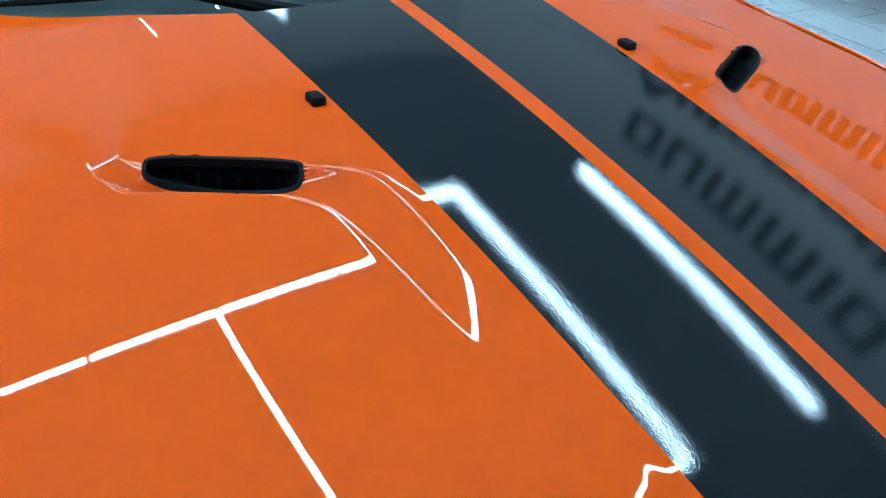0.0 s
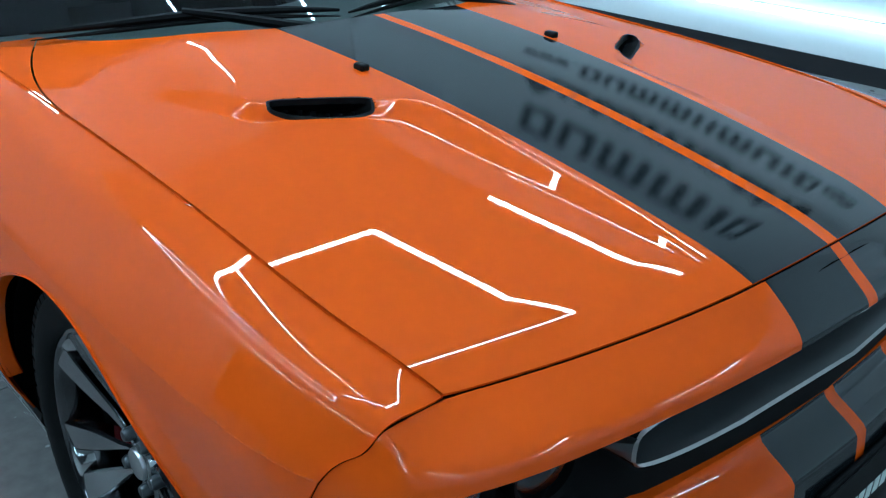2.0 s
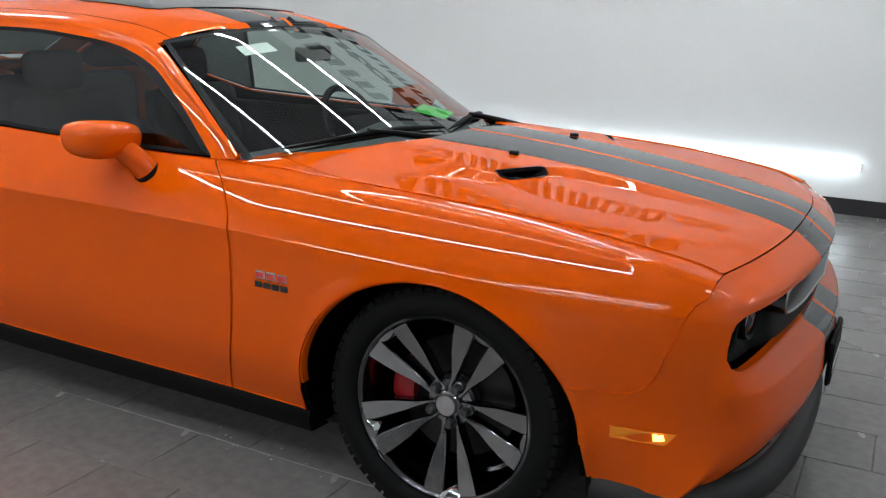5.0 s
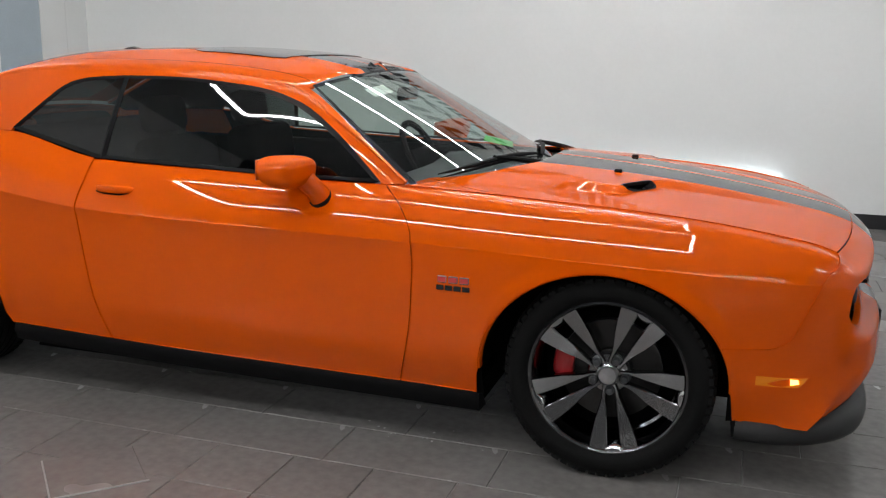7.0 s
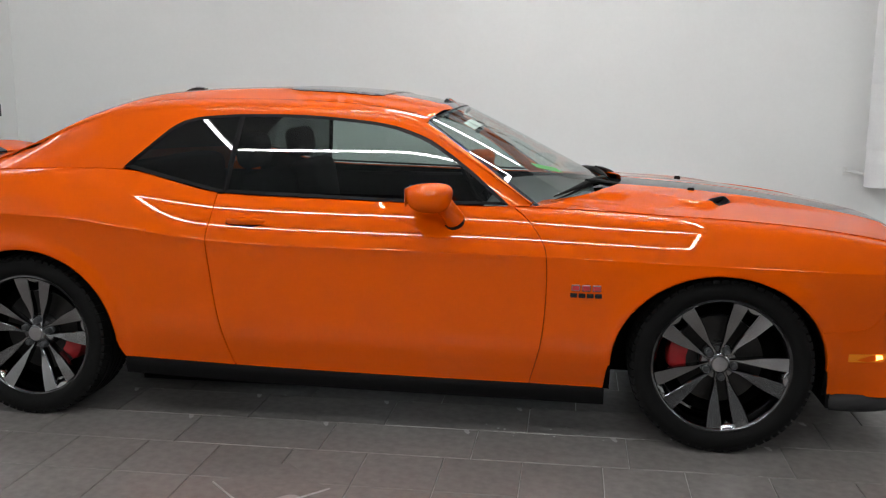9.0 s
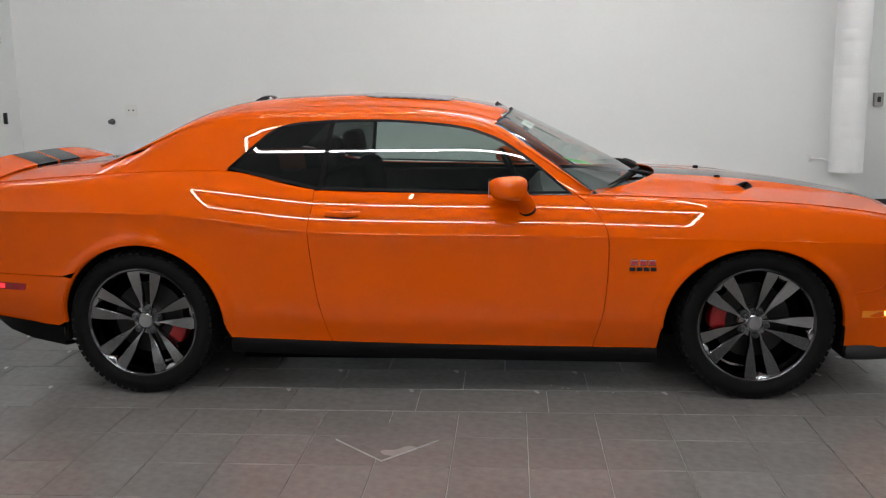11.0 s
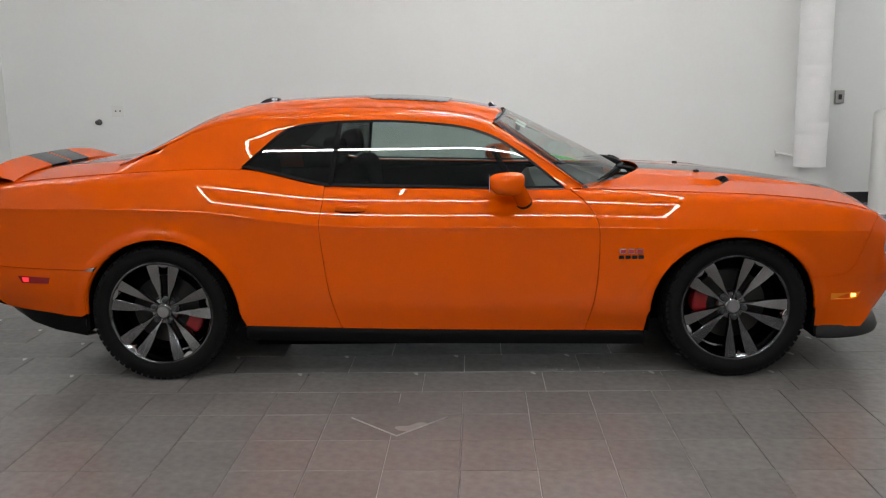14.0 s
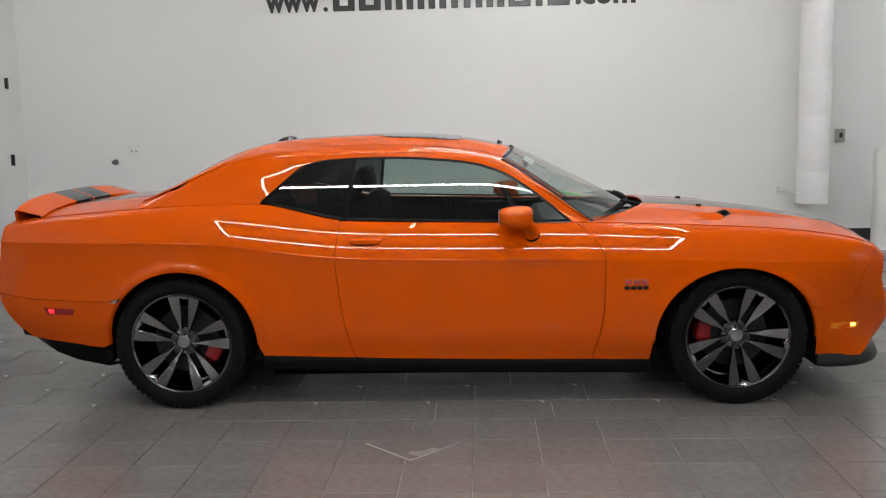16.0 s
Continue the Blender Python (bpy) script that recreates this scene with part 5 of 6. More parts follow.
def build_wheel():
    """One wheel, its outer face towards -y, hub at the origin."""
    w = new("wheel")
    bm = bmesh.new()
    lathe(bm, [(0.262, 0.10), (0.285, 0.118), (0.32, 0.120), (0.343, 0.112), (0.352, 0.095), (0.357, 0.05), (0.358, 0.0), (0.357, -0.05), (0.352, -0.092),
               (0.347, -0.108), (0.338, -0.117), (0.318, -0.1235), (0.300, -0.1235), (0.284, -0.118), (0.273, -0.108), (0.268, -0.098)], 120, "Y")
    tyre = part("tyre", bm, RUBBER, w, "black low-profile tyre", smooth=True)
    bm = bmesh.new()
    for k in range(64):
        th = 2 * math.pi * (k + 0.5) / 64
        m = Matrix.Rotation(-th, 4, "Y")
        for y0, y1, sk in ((-0.116, -0.078, 0.007), (0.078, 0.116, -0.007)):
            vs = []
            for (dx, y, r) in ((-0.0125, y0, 0.349), (0.0125, y0, 0.349), (0.0125 + sk, y1, 0.3585), (-0.0125 + sk, y1, 0.3585)):
                vs.append((dx, y, r))
            lo = [bm.verts.new(m @ Vector((a, b, c - 0.014))) for a, b, c in vs]
            hi = [bm.verts.new(m @ Vector((a, b, c + 0.0035))) for a, b, c in vs]
            bm.faces.new(hi)
            for q in range(4):
                bm.faces.new((lo[q], lo[(q + 1) % 4], hi[(q + 1) % 4], hi[q]))
    for y in (-0.055, -0.018, 0.018, 0.055):
        lathe(bm, [(0.355, y - 0.013), (0.3615, y - 0.011), (0.3615, y + 0.011), (0.355, y + 0.013)], 96, "Y")
    part("tread", bm, RUBBER, tyre, "blocky tread")
    bm = bmesh.new()
    lathe(bm, [(0.248, 0.09), (0.240, 0.0), (0.243, -0.05), (0.250, -0.075), (0.2555, -0.092)], 96, "Y")
    rim_part = part("rim", bm, RIM, w, "dark chrome wheel rim", smooth=True)
    bm = bmesh.new()
    lathe(bm, [(0.2555, -0.092), (0.260, -0.104), (0.2660, -0.1085), (0.2725, -0.107), (0.274, -0.100), (0.272, -0.09)], 96, "Y")
    part("rim_lip", bm, RIM, rim_part, "dark chrome rim edge", smooth=True)
    # ten spokes in five pairs
    for k in range(5):
        for s in (-1, 1):
            bm = bmesh.new()
            m = Matrix.Rotation(-radians(-90 + 72 * k), 4, "Y")
            secs = []
            for r, off, half, yf, dep in ((0.030, 0.012, 0.010, -0.054, 0.028), (0.060, 0.0225, 0.0065, -0.056, 0.034), (0.085, 0.0250, 0.0085, -0.060, 0.038), (0.115, 0.0305, 0.0140, -0.066, 0.040),
                                          (0.15, 0.0385, 0.0210, -0.076, 0.040), (0.19, 0.0460, 0.0265, -0.087, 0.036), (0.225, 0.0520, 0.0300, -0.096, 0.032), (0.262, 0.0580, 0.0335, -0.103, 0.024)):
                c, h = s * off, half
                sec = [(c - h, yf + 0.006), (c - h + 0.0035, yf + 0.004 * s * (r / 0.26)), (c + h - 0.0035, yf - 0.004 * s * (r / 0.26)), (c + h, yf + 0.006), (c + h * 0.8, yf + dep), (c - h * 0.8, yf + dep)]
                secs.append([bm.verts.new(m @ Vector((r, y, t))) for t, y in sec])
            for a_, b_ in zip(secs, secs[1:]):
                for q in range(6):
                    bm.faces.new((a_[q], a_[(q + 1) % 6], b_[(q + 1) % 6], b_[q])).material_index = 0 if q == 1 else 1
            bm.faces.new(secs[0])
            bm.faces.new(secs[-1])
            part("spoke", bm, [RIMFACE, RIM], w, "grey machined spoke", smooth=True, sharp=25)
        # curved foot that closes the slot at the rim
        bm = bmesh.new()
        secs = []
        for q in range(9):
            u = -1 + 2 * q / 8
            r0 = 0.243 + 0.010 * u * u
            secs.append([bm.verts.new(m @ Vector((r, y, 0.031 * u))) for r, y in ((r0 - 0.012, -0.070), (r0, -0.0975), (r0 + 0.004, -0.1005), (0.263, -0.1045), (0.263, -0.075))])
        for a_, b_ in zip(secs, secs[1:]):
            for q in range(4):
                bm.faces.new((a_[q], a_[q + 1], b_[q + 1], b_[q]))
        part("slot_end", bm, BRIGHTRIM, w, "polished end of the spoke slot", smooth=True, sharp=40)
    bm = bmesh.new()
    lathe(bm, [(0.075, 0.02), (0.075, -0.030), (0.068, -0.040), (0.046, -0.044), (0.040, -0.060), (0.034, -0.064)], 60, "Y")
    part("hub", bm, RIMFACE, w, "grey wheel hub", smooth=True, sharp=30)
    bm = bmesh.new()
    lathe(bm, [(0.0325, -0.055), (0.0325, -0.066), (0.029, -0.071), (0.012, -0.0735), (0.0005, -0.0738)], 40, "Y")
    part("centre_cap", bm, STEEL, w, "silver centre cap", smooth=True)
    for k in range(5):
        th = radians(-90 + 72 * k)
        c = (0.0575 * math.cos(th), 0, 0.0575 * math.sin(th))
        bm = bmesh.new()
        lathe(bm, [(0.0185, -0.03), (0.0185, -0.046), (0.0140, -0.048), (0.0135, -0.066), (0.0100, -0.072), (0.0005, -0.073)], 12, "Y", centre=c)
        part("lug_nut", bm, SATIN, w, "dark steel lug nut", smooth=True, sharp=30)
    # brake
    bm = bmesh.new()
    lathe(bm, [(0.075, 0.030), (0.078, 0.008), (0.180, 0.008), (0.180, 0.036), (0.075, 0.036)], 72, "Y")
    disc = part("brake_disc", bm, DISC, w, "steel brake disc", smooth=True, sharp=30)
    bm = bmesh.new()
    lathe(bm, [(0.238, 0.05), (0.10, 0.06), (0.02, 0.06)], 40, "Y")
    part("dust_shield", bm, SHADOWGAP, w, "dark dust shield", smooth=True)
    return w


def caliper(parent, angle):
    bm = bmesh.new()
    secs = []
    for k in range(13):
        th = radians(angle - 17 + 34 * k / 12)
        e = 0.0 if 0 < k < 12 else 0.006
        sec = [(0.128 + e, -0.016), (0.128 + e, -0.026), (0.140, -0.031 + e), (0.185, -0.031 + e), (0.198 - e, -0.022), (0.203 - e, 0.0), (0.203 - e, 0.06), (0.128 + e, 0.06)]
        secs.append([bm.verts.new((r * math.cos(th), y, r * math.sin(th))) for r, y in sec])
    for a_, b_ in zip(secs, secs[1:]):
        for q in range(8):
            bm.faces.new((a_[q], a_[(q + 1) % 8], b_[(q + 1) % 8], b_[q]))
    bm.faces.new(secs[0])
    bm.faces.new(secs[-1])
    cal = part("brake_caliper", bm, CALIPER, parent, "red painted brake caliper", smooth=True, sharp=35)
    return cal


proto = build_wheel()
HUB_Y = 0.861 - 0.0735


spots = [(1.473, 1, 172, -9.0), (-1.476, 1, -22, -30.0), (1.473, -1, 8, 20.0), (-1.473, -1, 200, 30.0)]
wheels = []
for n_, (x, sgn, ca, spin) in enumerate(spots):
    wheels.append(proto if n_ == 0 else copy_thing(proto, pose(0, 0, 0)))
for wobj, (x, sgn, ca, spin) in zip(wheels, spots):
    wobj.parent = car
    wobj.matrix_basis = Matrix.Translation((x, -sgn * HUB_Y, TYRE_R)) @ Matrix.Rotation(0 if sgn > 0 else math.pi, 4, "Z") @ Matrix.Rotation(radians(spin), 4, "Y")
    caliper(wobj, ca + spin)

# ---- mirrors, handles, lamps, badges ----
for sgn in (1, -1):
    bm = bmesh.new()
    bmesh.ops.create_uvsphere(bm, u_segments=28, v_segments=18, radius=1.0)
    for v in bm.verts:
        x, y, z = v.co
        k = 3.0
        r = (abs(x) ** k + abs(y) ** k + abs(z) ** k) ** (1 / k)
        x, y, z = x / r, y / r, z / r
        taper = 1.0 - 0.18 * (y + 1) / 2
        px = 0.318 + 0.086 * x + 0.010 * x * z
        v.co = Vector((px, 0.975 + 0.118 * (-y) , 1.024 + (0.062 + 0.006 * x) * z * taper - 0.006 * (1 + y)))
    for v in bm.verts:
        v.co.y *= -sgn
    mir = part("mirror", bm, ORANGE, car, "orange door mirror housing", smooth=True, sharp=80)
    bm = bmesh.new()
    box(bm, (0.2285, 0.905, 0.986), (0.2325, 1.045, 1.060), 0.0018, 1)
    for v in bm.verts:
        v.co.x += 0.002
        v.co.y *= -sgn
    part("mirror_glass", bm, CHROME, mir, "mirror glass")
    bm = bmesh.new()
    tube_path(bm, [(0.355, -sgn * 0.955, 1.01), (0.378, -sgn * 0.928, 0.972), (0.395, -sgn * 0.905, 0.945), (0.405, -sgn * 0.885, 0.918)], 0.043, 16, [0.95, 0.90, 0.88, 0.95])
    part("mirror_stalk", bm, ORANGE, mir, "orange mirror stalk", smooth=True)
    bm = bmesh.new()
    tube_path(bm, [(0.402, -sgn * 0.884, 0.919), (0.404, -sgn * 0.876, 0.910)], 0.0445, 20)
    part("mirror_gasket", bm, TRIM, mir, "black gasket", smooth=True)
    # door handle; its cup is only a shade patch laid on the door
    bm = bmesh.new()
    rings = []
    for k in range(13):
        x = -0.54 + 0.165 * k / 12
        e = math.sin(math.pi * min(max((k) / 12, 0.0), 1.0)) ** 0.35 if 0 < k < 12 else 0.0
        p = side(x, side_v(x, 0.905))
        y0 = -p[1]
        secs = []
        for j in range(8):
            th = 2 * math.pi * j / 8
            secs.append(bm.verts.new((x, -sgn * (y0 + 0.017 * e + 0.002 + 0.011 * math.cos(th) * (0.3 + 0.7 * e)), 0.900 + 0.0165 * math.sin(th) * (0.5 + 0.5 * e))))
        rings.append(secs)
    for a_, b_ in zip(rings, rings[1:]):
        for q in range(8):
            bm.faces.new((a_[q], a_[(q + 1) % 8], b_[(q + 1) % 8], b_[q]))
    bm.faces.new(rings[0])
    bm.faces.new(rings[-1])
    part("door_handle", bm, ORANGE, car, "orange body-coloured door handle", smooth=True)
    # flat near-black patch paints the shade below the handle
    bm = bmesh.new()
    sl = [bm.verts.new((x, -sgn * (-side(x, side_v(x, z))[1] + 0.0012), z)) for x, z in ((-0.538, 0.886), (-0.50, 0.878), (-0.43, 0.876), (-0.390, 0.884), (-0.386, 0.892), (-0.54, 0.892))]
    bm.faces.new(sl)
    part("handle_recess", bm, SHADOWGAP, car, "flat near-black patch painted as shade under the handle")


def flank_lens(name, pts, mat, sgn, label, off=0.003, surf="side"):
    bm = bmesh.new()
    A, B = [], []
    for x, z in pts:
        if surf == "side":
            y = -side(x, side_v(x, z))[1]
        else:
            y = -nose(nose_s_x(x, z), z)[1]
        A.append(bm.verts.new((x, -sgn * (y + off), z)))
        B.append(bm.verts.new((x, -sgn * (y - 0.01), z)))
    bm.faces.new(A)
    n = len(A)
    for k in range(n):
        bm.faces.new((A[k], A[(k + 1) % n], B[(k + 1) % n], B[k]))
    return part(name, bm, mat, car, label)


for sgn in (1, -1):
    m1 = [(1.952, 0.427), (2.03, 0.427), (2.112, 0.427), (2.100, 0.409), (2.086, 0.394), (2.01, 0.394), (1.952, 0.395)]
    big = [(x + (x - 2.03) * 0.05, z + (z - 0.412) * 0.28) for x, z in m1]
    flank_lens("marker_bezel", big, ORANGE, sgn, "orange rim of the side marker", 0.0015, "nose")
    flank_lens("side_marker", m1, AMBER, sgn, "amber side marker lamp, lit", 0.004, "nose")
    flank_lens("marker_bulb", [(2.058, 0.4215), (2.082, 0.4205), (2.086, 0.407), (2.060, 0.403)], AMBERLIT, sgn, "bright amber bulb", 0.0055, "nose")
    m2 = [(-2.215, 0.566), (-2.12, 0.562), (-2.036, 0.558), (-2.048, 0.526), (-2.12, 0.527), (-2.197, 0.528)]
    flank_lens("rear_marker", m2, REDLENS, sgn, "dark red rear side marker", 0.004)
    flank_lens("marker_bulb", [(-2.190, 0.558), (-2.155, 0.556), (-2.158, 0.535), (-2.185, 0.536)], REDLIT, sgn, "bright red bulb", 0.0055)
    # engine badge: two rows of plain bars, no lettering
    bm = bmesh.new()
    for k in range(3):
        x0 = 0.878 + 0.041 * k
        yb = -side(x0 + 0.018, side_v(x0 + 0.018, 0.665))[1]
        box(bm, (x0, -sgn * yb - 0.004, 0.655), (x0 + 0.034, -sgn * yb + 0.004, 0.681), 0.002, 1)
    bg = part("badge", bm, CHROME, car, "chrome and red engine badge of plain bars")
    bm = bmesh.new()
    for k in range(3):
        x0 = 0.881 + 0.041 * k
        yb = -side(x0 + 0.018, side_v(x0 + 0.018, 0.665))[1]
        box(bm, (x0, -sgn * yb - 0.0048, 0.659), (x0 + 0.028, -sgn * yb + 0.0048, 0.677), 0.001, 1)
    part("badge_inlay", bm, BADGERED, bg, "red inlay")
    bm = bmesh.new()
    for k in range(4):
        x0 = 0.874 + 0.032 * k
        yb = -side(x0 + 0.013, side_v(x0 + 0.013, 0.636))[1]
        box(bm, (x0, -sgn * yb - 0.004, 0.629), (x0 + 0.027, -sgn * yb + 0.004, 0.647), 0.0015, 1)
    part("badge_bars", bm, GLOSS, bg, "black lower bars")

# roof aerial
bm = bmesh.new()
rings = []
for k in range(9):
    t = k / 8
    x = -1.10 + 0.115 * t
    h = 0.026 * math.sin(math.pi * (0.12 + 0.82 * (1 - t))) ** 0.7
    z0 = mid_z(x) - 0.003
    rings.append([bm.verts.new((x, y, z)) for y, z in ((-0.026, z0), (-0.020, z0 + h * 0.8), (0.0, z0 + h), (0.020, z0 + h * 0.8), (0.026, z0))])
for a_, b_ in zip(rings, rings[1:]):
    for q in range(4):
        bm.faces.new((a_[q], a_[q + 1], b_[q + 1], b_[q]))
bm.faces.new(rings[0])
bm.faces.new(rings[-1])
part("roof_antenna", bm, GLOSS, car, "small black roof antenna fin", smooth=True)

# wipers
for y0, y1, foot in ((-0.70, -0.06, -0.16), (-0.04, 0.58, 0.42)):
    bm = bmesh.new()
    blade = []
    for k in range(17):
        t = k / 16
        y = y0 + (y1 - y0) * t
        v = 0.955 - 0.05 * math.sin(math.pi * min(t * 0.9, 1.0))
        blade.append(Vector(ws(-y / 0.79, v)) + Vector((0.010, 0, 0.017)))
    tube_path(bm, blade, 0.011, 8, [0.12 + 0.88 * math.sin(math.pi * (0.01 + 0.96 * k / 16)) ** 0.6 for k in range(17)])
    wp = part("wiper", bm, BLACK, car, "black wiper blade resting on the glass")
    bm = bmesh.new()
    tube_path(bm, [p + Vector((0.004, 0, -0.014)) for p in blade], 0.006, 6, [min(1.0, 0.2 + k / 5, 0.2 + (16 - k) / 5) for k in range(17)])
    part("rubber_lip", bm, RUBBER, wp, "thin rubber wiping edge")
    bm = bmesh.new()
    a_ = blade[7]
    f0 = Vector((1.085, foot + 0.06, 0.985))
    tube_path(bm, [f0 + Vector((0, 0.03, -0.03)), f0, f0 + (a_ - f0) * 0.35 + Vector((0.010, 0, 0.006)), f0 + (a_ - f0) * 0.7 + Vector((0.008, 0, 0.010)), a_ + Vector((0, 0, 0.010))], 0.012, 8, [1.7, 1.4, 1.1, 0.9, 0.7])
    part("wiper_arm", bm, BLACK, wp, "black wiper arm")

# ---- cabin ----
both("pillar_trim", panel(ring, frange(-1.70, 0.72, 0.07), SIDE_V, lifted(upper, -0.016), 0.0, drop=lambda x, v: x > 0.18), INTERIOR, "dark inner pillar trim")
bm = bmesh.new()
rings = []
for k in range(13):
    y = -0.70 + 1.40 * k / 12
    hump = 0.03 * math.exp(-((y - 0.36) / 0.16) ** 2)
    sec = [(0.98, 0.93), (0.80, 0.955), (0.62, 0.950 + hump), (0.50, 0.935 + hump), (0.44, 0.87), (0.46, 0.70), (0.52, 0.50)]
    rings.append([bm.verts.new((x, y, z)) for x, z in sec])
for a_, b_ in zip(rings, rings[1:]):
    for q in range(len(sec) - 1):
        bm.faces.new((a_[q], a_[q + 1], b_[q + 1], b_[q]))
part("dashboard", bm, DASH, car, "dark grey dashboard", smooth=True)
for y in (0.37, -0.37):
    bm = bmesh.new()
    box(bm, (-0.30, y - 0.25, 0.42), (0.25, y + 0.25, 0.58), 0.06, 3)
    seat = part("seat", bm, INTERIOR, car, "dark front seat cushion", smooth=True, sharp=60)
    bm = bmesh.new()
    box(bm, (-0.42, y - 0.24, 0.55), (-0.26, y + 0.24, 1.12), 0.06, 3, Matrix.Translation((-0.06, 0, 0)) @ Matrix.Rotation(radians(-8), 4, "Y"))
    part("backrest", bm, INTERIOR, seat, "dark seat back", smooth=True, sharp=60)
    bm = bmesh.new()
    box(bm, (-0.40, y - 0.13, 1.13), (-0.29, y + 0.13, 1.29), 0.045, 3, Matrix.Translation((-0.10, 0, 0)) @ Matrix.Rotation(radians(-8), 4, "Y"))
    part("headrest", bm, INTERIOR, seat, "dark headrest", smooth=True, sharp=60)
bm = bmesh.new()
box(bm, (-1.15, -0.62, 0.5), (-0.70, 0.62, 0.68), 0.06, 3)
box(bm, (-1.35, -0.60, 0.6), (-1.12, 0.60, 1.08), 0.06, 3)
part("rear_seat", bm, INTERIOR, car, "dark rear bench", smooth=True, sharp=60)
bm = bmesh.new()
m = Matrix.Translation((0.36, 0.37, 0.93)) @ Matrix.Rotation(radians(62), 4, "Y")
loop = [m @ Vector((0.185 * math.cos(2 * math.pi * k / 40), 0.185 * math.sin(2 * math.pi * k / 40), 0)) for k in range(41)]
tube_path(bm, loop, 0.016, 8)
box(bm, (-0.05, -0.17, -0.01), (0.05, 0.17, 0.02), 0.01, 1, m)
part("steering_wheel", bm, INTERIOR, car, "black steering wheel", smooth=True)
bm = bmesh.new()
box(bm, (-1.4, -0.72, 0.30), (0.9, 0.72, 0.36))
for sgn in (1, -1):
    box(bm, (-1.3, sgn * 0.80 - 0.02, 0.36), (0.65, sgn * 0.80 + 0.02, 0.955), 0.015, 2)
part("cabin_lining", bm, INTERIOR, car, "dark door cards and carpet")
bm = bmesh.new()
grid = []
for a in range(9):
    x = 0.16 - 1.2 * a / 8
    grid.append([bm.verts.new((x, y, mid_z(x) - 0.045 - 0.05 * (abs(y) / 0.6) ** 2)) for y in (-0.6, -0.3, 0, 0.3, 0.6)])
for r0, r1 in zip(grid, grid[1:]):
    for k in range(4):
        bm.faces.new((r0[k], r1[k], r1[k + 1], r0[k + 1]))
part("headliner", bm, INTERIOR, car, "dark headliner", smooth=True)
bm = bmesh.new()
box(bm, (0.40, -0.11, 1.225), (0.425, 0.11, 1.285), 0.012, 2)
part("inner_mirror", bm, GLOSS, car, "black rear-view mirror")
bm = bmesh.new()
Pp = [Vector(ws(-y / 0.66, v)) + Vector((-0.006, 0, -0.006)) for y, v in ((-0.42, 0.13), (-0.27, 0.12), (-0.27, 0.20), (-0.42, 0.21))]
bm.faces.new([bm.verts.new(p) for p in Pp])
part("windshield_sticker", bm, PAPER, car, "small white sticker inside the windshield")
bm = bmesh.new()
m = Matrix.Translation((0.73, 0.41, 1.022)) @ Matrix.Rotation(radians(12), 4, "Y") @ Matrix.Rotation(radians(14), 4, "Z")
box(bm, (-0.07, -0.085, -0.0015), (0.07, 0.085, 0.0015), 0.0, 1, m)
tagged(part("dash_card", bm, GREENCARD), "bright green paper card lying on the dashboard", "card")

# ---- things along the walls ----
bar = empty("wall_light", "long LED bar low on the white wall, lit", "wall light")
bm = bmesh.new()
box(bm, (-2.6, WALL_Y - 0.016, 0.346), (2.19, WALL_Y - 0.001, 0.397), 0.003, 1)
part("housing", bm, WHITEPLASTIC, bar, "white metal housing")
bm = bmesh.new()
box(bm, (-2.59, WALL_Y - 0.062, 0.345), (2.18, WALL_Y - 0.017, 0.398), 0.015, 2)
part("diffuser", bm, WALLTUBE, bar, "glowing white diffuser")


def sign_row(x0, x1, z0, z1, shapes, stroke):
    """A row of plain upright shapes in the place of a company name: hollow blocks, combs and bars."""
    wide = {"ring": 1.0, "comb": 1.3, "bar": 0.38, "cup": 1.0}
    gap = 0.16 * (z1 - z0)
    k = (x1 - x0 - gap * (len(shapes) - 1)) / sum(wide[q] for q in shapes)
    x = x0
    for q in shapes:
        w = wide[q] * k
        bm = bmesh.new()
        y0, y1 = WALL_Y - 0.016, WALL_Y - 0.001
        s = min(stroke, w)
        uprights = {"ring": (0.0, 1.0), "cup": (0.0, 1.0), "comb": (0.0, 0.5, 1.0), "bar": (0.5,)}[q]
        for u in uprights:
            a = x + (w - s) * u
            box(bm, (a, y0, z0), (a + s, y1, z1), 0.006, 1)
        for z, on in ((z0, q in ("ring", "cup")), (z1 - stroke * 0.8, q in ("ring", "comb"))):
            if on:
                box(bm, (x + s * 0.9, y0 + 0.001, z), (x + w - s * 0.9, y1, z + stroke * 0.8), 0.003, 1)
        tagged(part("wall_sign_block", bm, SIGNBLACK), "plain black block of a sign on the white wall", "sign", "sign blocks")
        x += w + gap


def lettering(text, x0, x1, z0, height, bold):
    """Black letters on the white wall, read from inside the room."""
    cu = bpy.data.curves.new("lettering", "FONT")
    cu.body = text
    cu.extrude, cu.offset, cu.resolution_u = 0.007, bold, 3
    tmp = bpy.data.objects.new("lettering", cu)
    me = bpy.data.meshes.new_from_object(tmp)
    bpy.data.objects.remove(tmp)
    xs, ys = [v.co.x for v in me.vertices], [v.co.y for v in me.vertices]
    kx, ky = (x1 - x0) / (max(xs) - min(xs)), height / (max(ys) - min(ys))
    lo_x, lo_y = min(xs), min(ys)
    for v in me.vertices:
        v.co = (x0 + (v.co.x - lo_x) * kx, WALL_Y - 0.009 - v.co.z, z0 + (v.co.y - lo_y) * ky)
    me.materials.append(SIGNBLACK)
    tagged(new("wall_lettering", me), "flat black letters fixed to the white wall", "lettering", "sign letters")


